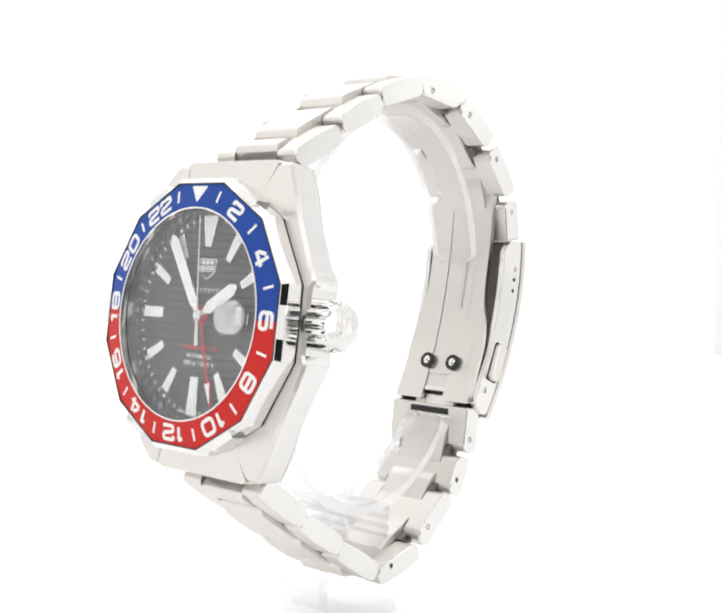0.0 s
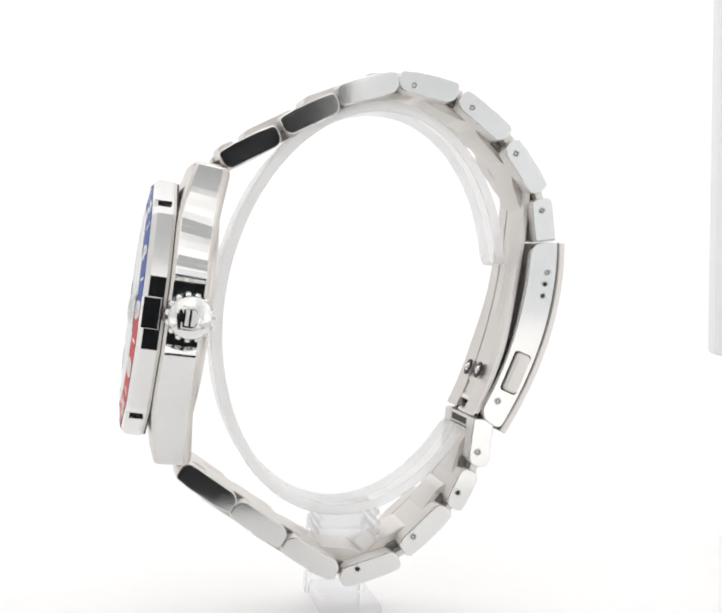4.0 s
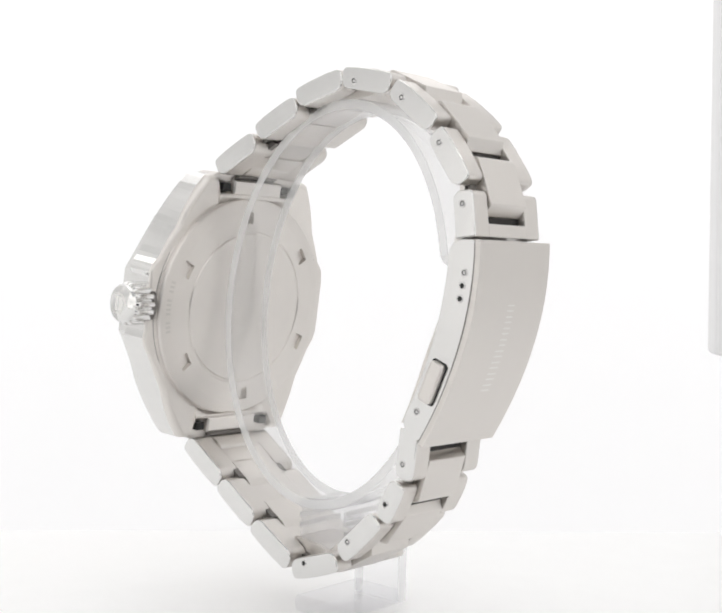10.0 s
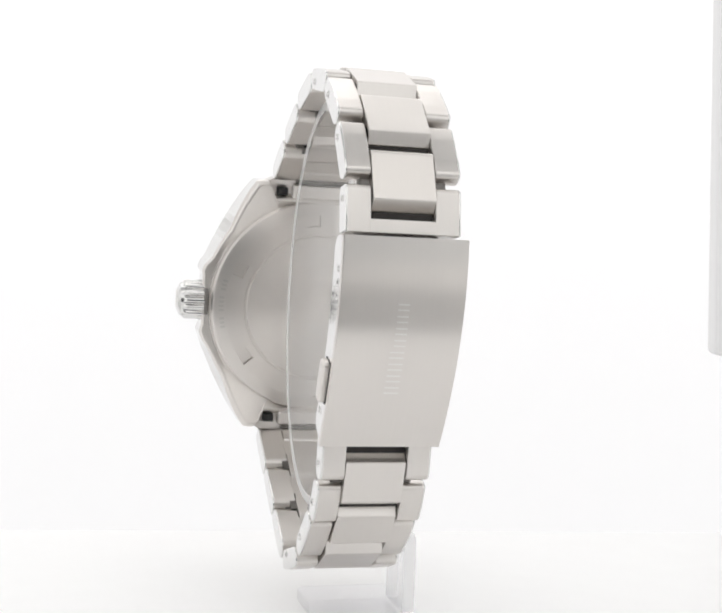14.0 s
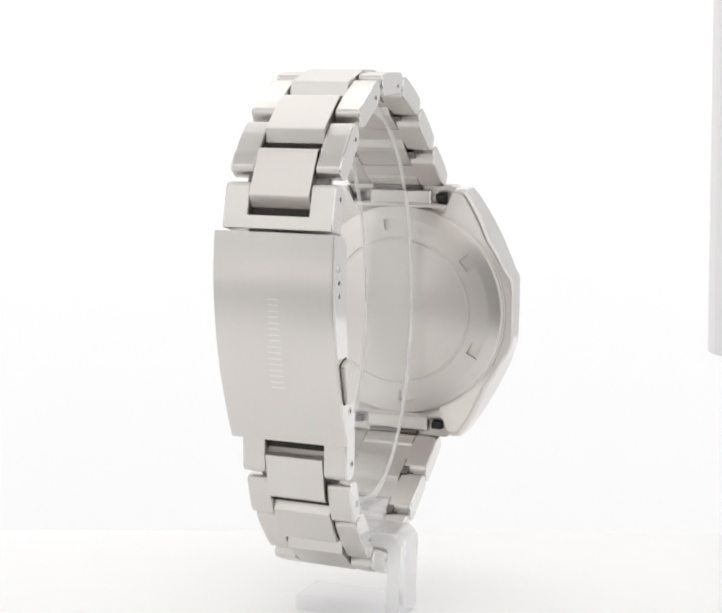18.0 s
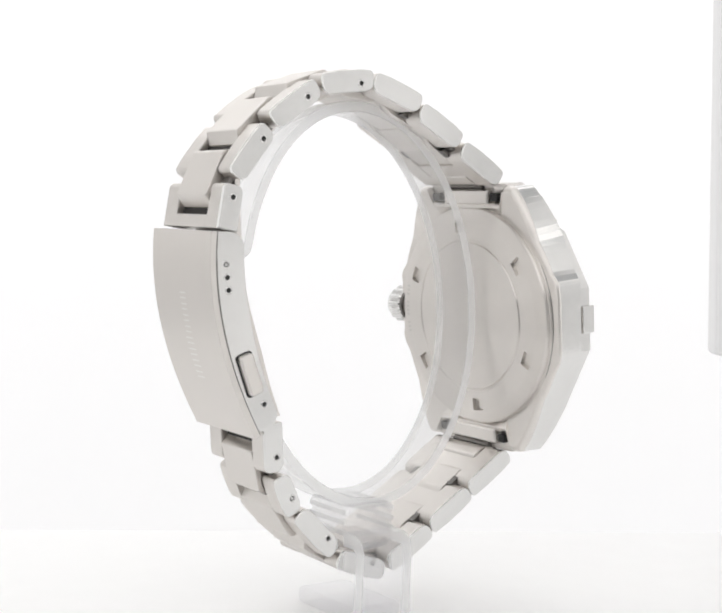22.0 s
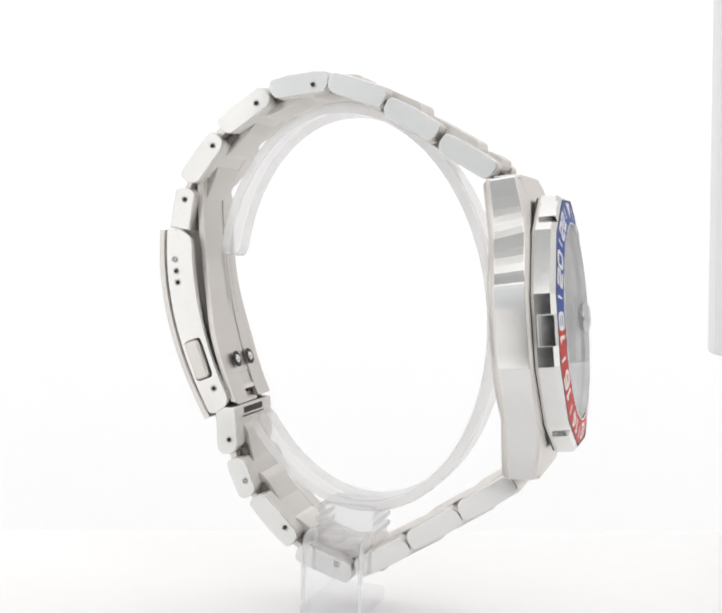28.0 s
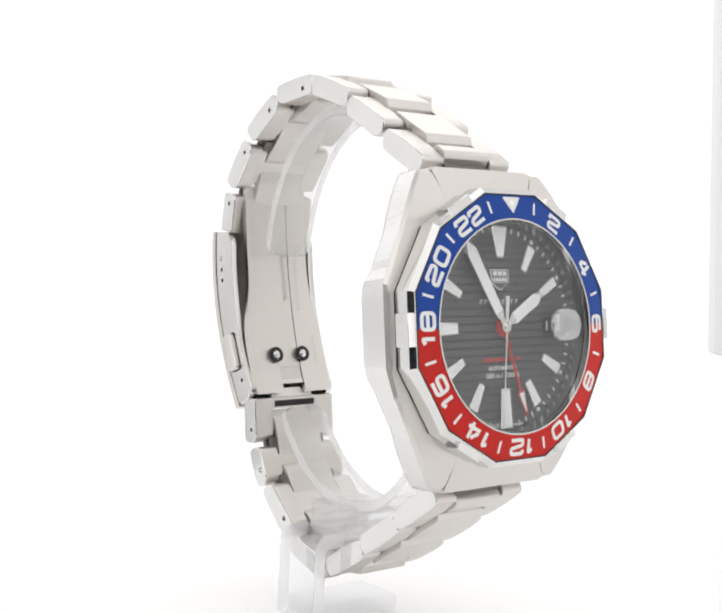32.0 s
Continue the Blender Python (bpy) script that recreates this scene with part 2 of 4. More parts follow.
def pen(bm, points, closed, width, lo, hi, place):
    """A flat pen stroke of one width along points, with its corners rounded."""
    k = len(points)
    path = []
    for i, p in enumerate(points):
        if not closed and i in (0, k - 1):
            path.append(Vector(p))
            continue
        p, a, b = Vector(p), Vector(points[i - 1]), Vector(points[(i + 1) % k])
        cut = min(1.15 * width, 0.45 * (a - p).length, 0.45 * (b - p).length)
        s, e = p + (a - p).normalized() * cut, p + (b - p).normalized() * cut
        path += [Vector(bezier(s, p, e, j / 5)) for j in range(6)]
    n = len(path)
    rings = []
    for i in range(n):
        d0 = path[i] - path[i - 1] if closed or i else path[1] - path[0]
        d1 = path[(i + 1) % n] - path[i] if closed or i < n - 1 else path[-1] - path[-2]
        t = (d0.normalized() + d1.normalized()).normalized()
        out = Vector((-t.y, t.x)) * (width / 2 / max(t.dot(d1.normalized()), 0.5))
        l, r = path[i] + out, path[i] - out
        rings.append([bm.verts.new(place(q.x, q.y, c)) for q, c in ((l, lo), (l, hi), (r, hi), (r, lo))])
    for a, b in zip(rings, rings[1:] + (rings[:1] if closed else [])):
        for j in range(4):
            bm.faces.new((a[j - 1], a[j], b[j], b[j - 1]))
    if not closed:
        bm.faces.new(rings[0])
        bm.faces.new(rings[-1])


def squarish(body, high, wide, width, deep, place):
    """A number in the bezel's squarish digits, centred."""
    bm = bmesh.new()
    steps = [wide * (0.62 if c == "1" else 1.0) + width * 1.45 for c in body]
    x = -sum(steps) / 2
    for c, step in zip(body, steps):
        x0 = x + width * 0.725 - (wide * 0.22 if c == "1" else 0)
        for points, closed in DIGITS[c]:
            pen(bm, [(x0 + a * wide, (b - 0.5) * (high - width)) for a, b in points], closed, width, 0.0, deep, place)
        x += step
    return bm


def bezier(a, b, c, t):
    return tuple(a[i] * (1 - t) ** 2 + 2 * b[i] * t * (1 - t) + c[i] * t * t for i in range(len(a)))


# ---- the setting ----
def plain(name, mat, corners, label, category="", kind="structure"):
    """A slab from two opposite corners, in metres."""
    (x0, y0, z0), (x1, y1, z1) = corners
    bm = bmesh.new()
    box(bm, x0, x1, y0, y1, z0, z1, lambda a, b, c: Vector((a, b, c)))
    ob = new(name, finish(name, bm, mat))
    return tagged(ob, label, category, "", kind)


def setting():
    table = plain("floor", TABLE, ((-0.55, -0.115, -0.02), (0.55, 0.058, 0.0)), "white satin table top of the photo tent", "table")
    table.rotation_euler.z = radians(8.0)
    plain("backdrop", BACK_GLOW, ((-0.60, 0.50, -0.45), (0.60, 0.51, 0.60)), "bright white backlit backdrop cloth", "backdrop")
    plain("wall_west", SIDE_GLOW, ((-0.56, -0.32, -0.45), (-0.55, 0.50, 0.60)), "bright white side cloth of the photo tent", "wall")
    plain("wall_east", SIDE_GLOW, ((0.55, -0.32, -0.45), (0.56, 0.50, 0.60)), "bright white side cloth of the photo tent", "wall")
    plain("ceiling", TOP_GLOW, ((-0.56, 0.0, 0.60), (0.56, 0.51, 0.61)), "bright white top cloth of the photo tent", "ceiling")
    # top cloth split in two: the unseen front glows less, to darken reflections
    plain("ceiling_front", DIM_GLOW, ((-0.56, -0.32, 0.60), (0.56, 0.0, 0.61)), "unseen front part of the tent's top cloth, given a weaker glow", "ceiling")
    for name, x0, x1 in (("floor_west", -0.55, -0.105), ("floor_east", 0.145, 0.55)):
        plain(name, CLOTH, ((x0, -0.318, -0.045), (x1, 0.06, -0.035)), "white cloth flap beside the table", "floor")
    plain("floor_behind", CLOTH, ((-0.56, 0.056, -0.46), (0.56, 0.51, -0.45)), "white cloth under the photo tent", "floor")
    # front cloth with the camera's opening
    bm = bmesh.new()
    for a0, a1, c0, c1 in ((-0.56, -0.113, -0.12, 0.035), (0.130, 0.56, -0.12, 0.035), (-0.56, -0.113, 0.035, 0.095), (-0.56, -0.086, 0.095, 0.14), (0.130, 0.56, 0.035, 0.14), (-0.56, 0.56, 0.14, 0.60)):
        box(bm, a0, a1, -0.33, -0.32, c0, c1, lambda a, b, c: Vector((a, b, c)))
    tagged(new("wall_south", finish("wall_south", bm, FRONT_GLOW)), "white front cloth with an opening", "wall", "", "structure")
    # lit cloth panels on both sides of the opening
    for name, x0, x1 in (("softbox_left", -0.25, -0.115), ("softbox_right", 0.132, 0.26)):
        plain(name, SOFT_GLOW, ((x0, -0.318, 0.037), (x1, -0.312, 0.34)), "bright white softbox panel beside the opening", "softbox")
    # the dim room behind the opening
    bm = bmesh.new()
    for q in ((-0.9, 0.9, -1.31, -1.30, -0.13, 0.9), (-0.91, -0.9, -1.3, -0.115, -0.13, 0.9), (0.9, 0.91, -1.3, -0.115, -0.13, 0.9),
              (-0.9, 0.9, -1.3, -0.33, 0.9, 0.91), (-0.9, 0.9, -1.3, -0.115, -0.13, -0.12), (-0.9, 0.9, -0.125, -0.115, -0.13, -0.021)):
        box(bm, *q, lambda a, b, c: Vector((a, b, c)))
    tagged(new("wall_room", finish("wall_room", bm, ROOM)), "dim dark walls of the room behind", "wall", "", "structure")
    # the hanging reflector; the light falling on it is put in as emission
    root = thing("reflector_board", "white hanging reflector board with a rounded corner, given a glow", "reflector")
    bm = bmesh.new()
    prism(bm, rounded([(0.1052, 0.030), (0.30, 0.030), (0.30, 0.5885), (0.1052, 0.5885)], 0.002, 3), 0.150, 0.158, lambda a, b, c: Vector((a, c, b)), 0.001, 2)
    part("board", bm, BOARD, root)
    root.rotation_euler.y = radians(-2.0)


# ---- the watch ----
def along(cy, cz, deg, x=XM):
    """Coordinates on a link: s along it, h outwards, c across."""
    a = radians(deg)
    ca, sa = math.cos(a), math.sin(a)
    return lambda s, h, c: mm(x + c, cy + s * ca - h * sa, cz + s * sa + h * ca)


# middle y, z; direction; length; thickness; place of the pin along it
ROWS = [(-19.9, 13.9, 28.5, 10.2, 3.6, None), (-10.5, 19.7, 27.5, 10.0, 3.6, None), (-1.2, 24.4, 17.0, 10.2, 3.6, None),
        (8.8, 25.25, -9.0, 10.2, 3.6, (-2.46, -0.45)), (18.4, 20.9, -36.5, 10.2, 3.6, (-2.48, -0.32)), (25.8, 12.9, -54.0, 9.6, 3.6, (-2.8, -0.28)),
        (29.2, 4.3, -82.0, 7.1, 3.6, (-1.58, -0.15)),
        (20.0, -33.1, -95.5, 8.0, 3.6, (1.56, -0.41)), (17.1, -40.9, -115.0, 7.0, 3.4, (0.8, -0.53)), (11.0, -47.6, -136.0, 10.2, 3.5, (2.25, -0.67)),
        (1.9, -54.0, -162.0, 10.2, 3.5, (2.05, -0.79)), (-8.1, -52.0, -210.5, 10.2, 3.5, None), (-16.7, -46.3, -213.0, 10.0, 3.5, None),
        (-25.2, -40.4, -214.0, 10.6, 3.5, None)]
SIDE = [9.3, 9.2, 9.1, 9.0, 8.9, 8.85, 8.8, 8.75, 8.75, 8.75, 8.8, 8.95, 9.1, 9.25]
DRIFT = [0.0, 0.0, 0.0, 0.0, 0.15, 0.3, 0.4, 0.0, -0.05, 0.0, 0.0, 0.0, 0.0, 0.0]      # each row to the crown's side
CENTRE = 4.85


def pin_end(row_part, place, s, h, side, half, filled):
    bm = bmesh.new()
    ring = [(0.66, half - 0.3), (0.66, half + 0.02), (0.57, half + 0.10), (0.46, half + 0.10), (0.38, half + 0.02), (0.38, half - 0.25)]
    if filled:
        ring += [(0.33, half - 0.25), (0.28, half + 0.0), (0.17, half + 0.07), (0, half + 0.09)]
    else:
        ring += [(0, half - 0.25)]
    lathe(bm, ring, lambda a, b, c: place(s + a, h + b, side * c), 28)
    part("pin", bm, PIN, row_part, "small steel bracelet pin", 60)
    bm = bmesh.new()
    lathe(bm, [(0.0, half - 0.24), (0.39, half - 0.24), (0.39, half + 0.03), (0, half + 0.03)] if not filled else
          [(0.39, half - 0.2), (0.39, half + 0.03), (0.27, half + 0.03), (0.27, half - 0.2)],
          lambda a, b, c: place(s + a, h + b, side * c), 28, closed=filled)
    part("pin_hole", bm, DARK, row_part, "dark round pin hole")


def bracelet(root):
    for i, (cy, cz, deg, ln, th, pin) in enumerate(ROWS):
        place = along(cy, cz, deg, XM + DRIFT[i])
        w = SIDE[i]
        row = None
        for side in (1, -1):
            bm = bmesh.new()
            l, t = ln / 2, th / 2
            if i == 6:
                outline = rounded([(-l, -t), (l, -t), (l, t), (-l, t)], [1.3, 0.15, 0.15, 0.9])
            elif i == 7:
                outline = rounded([(-l, -t), (l, -t), (l, t), (-l, t)], [0.3, 1.7, 1.2, 0.3])
            else:
                outline = rounded([(-l, -t), (l, -t), (l, t - 0.25), (l * 0.4, t), (-l * 0.4, t), (-l, t - 0.25)], [1.9, 1.9, 0.9, 8, 8, 0.9])
            lo, hi = (CENTRE + 0.06, w) if side > 0 else (-w, -CENTRE - 0.06)
            prism(bm, outline, lo, hi, place, 0.28, 2)
            if row is None:
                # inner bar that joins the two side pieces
                box(bm, -l * 0.45, l * 0.45, -t + 0.15, -0.75, -CENTRE - 0.3, CENTRE + 0.3, place, 0.1)
                if i == 6:
                    box(bm, l * 0.42, l - 0.05, -t + 0.1, t - 0.02, -CENTRE - 0.3, CENTRE + 0.3, place, 0.1)
                if i == 7:
                    box(bm, -l, -l + 2.0, -t + 0.1, t - 0.02, -CENTRE - 0.3, CENTRE + 0.3, place, 0.1)
                row = part("bracelet_link", bm, BRUSHED_ALONG, root)
            else:
                part("side_piece", bm, BRUSHED_ALONG, row)
            # bar under the centre links, the gap's shade put into its colour
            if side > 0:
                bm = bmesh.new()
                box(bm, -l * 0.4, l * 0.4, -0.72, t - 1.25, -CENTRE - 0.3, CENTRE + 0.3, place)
                part("inner_bar", bm, DARK_BAR, row, "bar between the side pieces, coloured dark for the gap's shade")
            # polished flank
            bm = bmesh.new()
            flank = [(a * 1.004, b * 1.008) for a, b in outline]
            c0, c1 = (w - 0.45, w + 0.02) if side > 0 else (-w - 0.02, -w + 0.45)
            prism(bm, flank, c0, c1, place, 0.22, 3)
            part("flank", bm, POLISHED, row, "mirror-polished side of the link")
            if pin is not None:
                pin_end(row, place, *pin, side, w + 0.02, (i in (8, 10)) != (side > 0))
    # bars and wedges inside the joints, dark to stand for the shade there
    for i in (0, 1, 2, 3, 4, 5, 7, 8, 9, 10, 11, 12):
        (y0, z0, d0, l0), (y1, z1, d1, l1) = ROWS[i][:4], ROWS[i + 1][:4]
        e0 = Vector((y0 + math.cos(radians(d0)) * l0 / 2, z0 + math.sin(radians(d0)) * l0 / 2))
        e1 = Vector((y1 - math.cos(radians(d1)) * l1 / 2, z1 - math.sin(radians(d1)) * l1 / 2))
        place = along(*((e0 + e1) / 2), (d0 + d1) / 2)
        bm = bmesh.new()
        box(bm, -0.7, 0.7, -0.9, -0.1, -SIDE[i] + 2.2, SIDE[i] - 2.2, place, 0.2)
        part("joint_bar", bm, JOINT, root, "bar inside the joint, coloured dark for its shade")
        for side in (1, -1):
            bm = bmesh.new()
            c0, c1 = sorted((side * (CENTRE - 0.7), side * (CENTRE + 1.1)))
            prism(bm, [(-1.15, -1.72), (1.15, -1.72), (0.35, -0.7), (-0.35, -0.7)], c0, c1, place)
            part("joint_shade", bm, JOINT, root, "wedge coloured as the shade beside the joint")
    # blocks where the bracelet meets the case, the shade there put into their colour
    for y, z, deg in ((-24.7, 11.0, 28.0), (-29.7, -36.8, -214.0)):
        bm = bmesh.new()
        box(bm, -1.2, 1.2, -1.3, 0.75, -4.75, 4.75, along(y, z, deg), 0.1)
        part("end_shade", bm, JOINT, root, "block coloured as the shade between bracelet and case")
    # centre pieces straddle the rows
    ends = [(-23.9, 11.5, 28.0, 0.0)] + [(*r[:3], d) for r, d in zip(ROWS[:6], DRIFT)] + [(29.35, 3.1, -82.0, 0.4)]
    low = [(20.15, -31.9, -95.5, 0.1)] + [(*r[:3], 0.0) for r in ROWS[8:]] + [(-28.9, -37.45, -214.0, 0.0)]
    for chain in (ends, low):
        for (y0, z0, d0, x0), (y1, z1, d1, x1) in zip(chain, chain[1:]):
            gap = math.hypot(y1 - y0, z1 - z0)
            cy, cz, deg = (y0 + y1) / 2, (z0 + z1) / 2, (d0 + d1) / 2
            bend = abs(radians(d1 - d0))
            place = along(cy, cz, deg, XM + (x0 + x1) / 2)
            l = gap / 2 - 0.12
            t = 1.75
            rise = gap * math.tan(bend / 4) / 4 + (0.75 if chain is ends else 0.55)
            f = 1 if chain is ends else -1
            outline = [(-l, -t + 0.5), (-l * 0.5, -t), (l * 0.5, -t), (l - 0.65, -t + 0.5), (l - 0.65, t - 0.95), (l - 1.8, t + rise), (-l * 0.86, t + rise), (-l, t - 0.25)]
            outline = rounded([(f * a, b) for a, b in outline], [0.6, 3, 3, 0.6, 0.3, 0.35, 0.8, 0.35], 3)
            bm = bmesh.new()
            prism(bm, outline, -CENTRE + 0.04, CENTRE - 0.04, place, 0.15, 2)
            part("centre_link", bm, BRUSHED_ALONG, root)


def clasp(root):
    a0, a1, a2 = (32.85, 0.6), (33.7, -14.8), (23.75, -31.4)
    b0, b1, b2 = (27.1, 0.6), (26.6, -15.0), (19.2, -28.4)
    n = 30
    outer = [bezier(a0, a1, a2, k / n) for k in range(n + 1)]
    inner = [bezier(b0, b1, b2, k / n) for k in range(n + 1)]
    mid = XM + 0.22
    yz = lambda a, b, c: mm(mid + c, a, b)
    # curved cover plate
    bm = bmesh.new()
    skin = [(y + 0.05, z) for y, z in outer]
    under = []
    for k in range(n + 1):
        p, q = Vector(outer[max(k - 1, 0)]), Vector(outer[min(k + 1, n)])
        d = (q - p).normalized()
        under.append((outer[k][0] + 1.05 * d.y, outer[k][1] - 1.05 * d.x))
    prism(bm, skin + under[::-1], -9.55, 9.55, yz, 0.22, 2)
    body = part("clasp_cover", bm, BRUSHED_ALONG, root, "brushed curved steel clasp cover")
    # side plates
    for side in (1, -1):
        bm = bmesh.new()
        edge = [(p[0] + (q[0] - p[0]) * 0.835, p[1] + (q[1] - p[1]) * 0.835) for p, q in zip(inner, outer)]
        low = [inner[0]] + edge[:-4] + [edge[n], inner[n]] + inner[5:n - 4][::-1]
        low = rounded(low, [3.4] + [0] * (n - 3) + [1.3, 2.0] + [0] * (n - 9), 5)
        c0, c1 = (8.1, 9.35) if side > 0 else (-9.35, -8.1)
        prism(bm, low, c0, c1, yz, 0.2, 2)
        # strip along the seam, the groove's dark reflection put into its colour
        seam = bmesh.new()
        line = [[(p[0] + (q[0] - p[0]) * f, p[1] + (q[1] - p[1]) * f) for p, q in zip(inner, outer)] for f in (0.785, 0.825)]
        prism(seam, line[0] + line[1][::-1], side * 9.2, side * 9.375, yz)
        plate = part("clasp_side", bm, POLISHED, root, "polished side of the clasp")
        part("seam", seam, JOINT, plate, "strip with the seam's dark reflection in its colour")
        for (y, z), filled in (((30.04, -4.4), True), ((29.74, -6.35), False), ((29.44, -8.3), False), ((22.33, -26.0), side > 0)):
            pin_end(plate, along(y, z, 0.0, mid), 0, 0, side, 9.35, filled)
        # push button in its dark frame
        base = along(25.25, -21.2, -111.7, mid)
        for name, l, t, top, mat, r in (("button_gap", 3.55, 1.5, 9.41, DARK, 0.6), ("push_button", 3.35, 1.28, 10.4, BRUSHED, 0.7)):
            bm = bmesh.new()
            o = rounded([(-l, -t), (l, -t), (l, t), (-l, t)], r, 4)
            c0, c1 = (8.6, top) if side > 0 else (-top, -8.6)
            prism(bm, o, c0, c1, base, 0.02 if mat is DARK else 0.45, 4)
            part(name, bm, mat, plate, "dark gap round the button" if mat is DARK else "brushed push button")
    # engraved bars on the cover: the maker's name left plain
    bm = bmesh.new()
    for k in range(8):
        tall = 1.2 if k < 4 else 0.75
        for f in (0.735 - k * 0.056, 0.735 - k * 0.056 - 0.026):
            vs = []
            for fr, c in ((f, -1.0), (f, tall), (f - 0.007, tall), (f - 0.007, -1.0)):
                p, q = bezier(a0, a1, a2, fr - 0.01), bezier(a0, a1, a2, fr + 0.01)
                d = (Vector(q) - Vector(p)).normalized()
                w = Vector(bezier(a0, a1, a2, fr)) + Vector((-d.y, d.x)) * 0.08
                vs.append(bm.verts.new(yz(w[0], w[1], c)))
            bm.faces.new(vs)
    part("engraving", bm, ETCHED, body, "plain engraved marks on the clasp")
    # folding blades inside
    h0, h1, h2 = (26.6, 9.6), (25.8, -13.0), (18.6, -28.2)
    n = 28
    for lo_f, hi_f, lift in ((-1.0, -0.42, 0.0), (-0.40, 0.40, -0.12), (0.42, 1.0, 0.0)):
        bm = bmesh.new()
        rings = []
        for k in range(n + 1):
            f = k / n
            y, z = bezier(h0, h1, h2, f)
            s = min(max((f - 0.38) / 0.34, 0), 1)
            w = 6.6 + 1.7 * s * s * (3 - 2 * s)
            if lo_f == -0.40:
                e0, e1 = -2.35, 2.35
                if f > 0.88:
                    continue
            else:
                e0, e1 = (-w, -2.43) if lo_f < 0 else (2.43, w)
            rings.append([bm.verts.new(yz(y + d, z, c)) for c, d in ((e0, -lift), (e1, -lift), (e1, 0.9 - lift), (e0, 0.9 - lift))])
        for r, q in zip(rings, rings[1:]):
            for j in range(4):
                bm.faces.new((r[j - 1], r[j], q[j], q[j - 1]))
        bm.faces.new(rings[0])
        bm.faces.new(rings[-1])
        part("clasp_blade", bm, BRUSHED_ALONG, root, "brushed folding blade of the clasp")
    # worn engraving inside, as plain bars
    bm = bmesh.new()
    for c, f0, f1, w in ((1.5, 0.30, 0.52, 0.45), (3.9, 0.32, 0.56, 0.45), (6.2, 0.70, 0.84, 0.35)):
        f, k = f0, 0
        while f < f1:
            g = f + (0.007, 0.010, 0.005)[k % 3]
            lift = 0.13 if c < 2 else 0.06
            vs = []
            for fr, e in ((f, -w), (f, w), (g, w), (g, -w)):
                y, z = bezier(h0, h1, h2, fr)
                vs.append(bm.verts.new(yz(y - lift, z, c + e * (0.6 if k % 4 == 2 else 1))))
            bm.faces.new(vs)
            f, k = g + 0.005, k + 1
    part("engraving", bm, WORN, root, "faint plain engraved marks inside the clasp")
    # notch of the middle blade
    bm = bmesh.new()
    pl = along(19.95, -25.2, -110.0, mid)
    box(bm, -1.6, 1.55, 0.25, 0.6, -2.35, 2.35, pl)
    part("blade_notch", bm, WORN, root, "shadowed notch at the end of the middle blade")
    bm = bmesh.new()
    box(bm, 0.75, 1.55, 0.0, 0.35, -2.35, 2.35, pl, 0.08)
    part("blade_step", bm, BRUSHED, root)
    for side in (1, -1):
        bm = bmesh.new()
        pl = along(20.75, -21.4, -110.0, mid + side * 2.95)
        lathe(bm, [(0, -0.0), (1.4, -0.0), (1.4, 0.25), (0.0, 0.25)], lambda a, b, c: pl(a, -c + 0.1, b), 24)
        hole = part("latch_hole", bm, DARK, root, "dark round hole of the latch")
        bm = bmesh.new()
        lathe(bm, [(0, 0.62), (0.3, 0.58), (0.62, 0.4), (0.78, 0.2), (0.78, 0.0)], lambda a, b, c: pl(a, -c + 0.1, b), 16)
        part("latch_ball", bm, POLISHED, hole, "round steel latch ball")
    # hinges
    bm = bmesh.new()
    pl = along(20.4, -28.6, -112.0, mid)
    box(bm, -1.0, 0.9, -0.6, 1.0, -4.6, 4.6, pl, 0.2)
    part("hinge_bar", bm, BRUSHED, root)
    bm = bmesh.new()
    box(bm, -0.9, 1.2, 0.2, 1.0, -8.0, 8.0, pl, 0.1)
    part("hinge_gap", bm, DARK, root, "dark gap at the hinge")
    bm = bmesh.new()
    pl = along(*ROWS[7][:3])
    box(bm, -3.45, -2.3, -1.75, -1.3, -4.5, 4.5, pl, 0.1)
    part("hinge_slot", bm, DARK, root, "dark slot below the hinge")
    bm = bmesh.new()
    pl = along(26.7, 9.6, -80.0)
    lathe(bm, [(0, -5.8), (0.85, -5.8), (0.85, 5.8), (0, 5.8)], lambda a, b, c: pl(a, b, c), 20)
    part("hinge_pin", bm, POLISHED, root)


def outline_radius(points):
    """Distance from the middle to a closed outline, by direction."""
    def radius(f):
        d = Vector((math.sin(f), math.cos(f)))
        best = 0
        for i in range(len(points)):
            p, q = Vector(points[i - 1]), Vector(points[i])
            e = q - p
            den = d.x * e.y - d.y * e.x
            if abs(den) < 1e-9:
                continue
            t = (p.x * e.y - p.y * e.x) / den
            s = (p.x * d.y - p.y * d.x) / den
            if t > 0 and -1e-6 <= s <= 1 + 1e-6:
                best = max(best, t)
        return best
    return radius


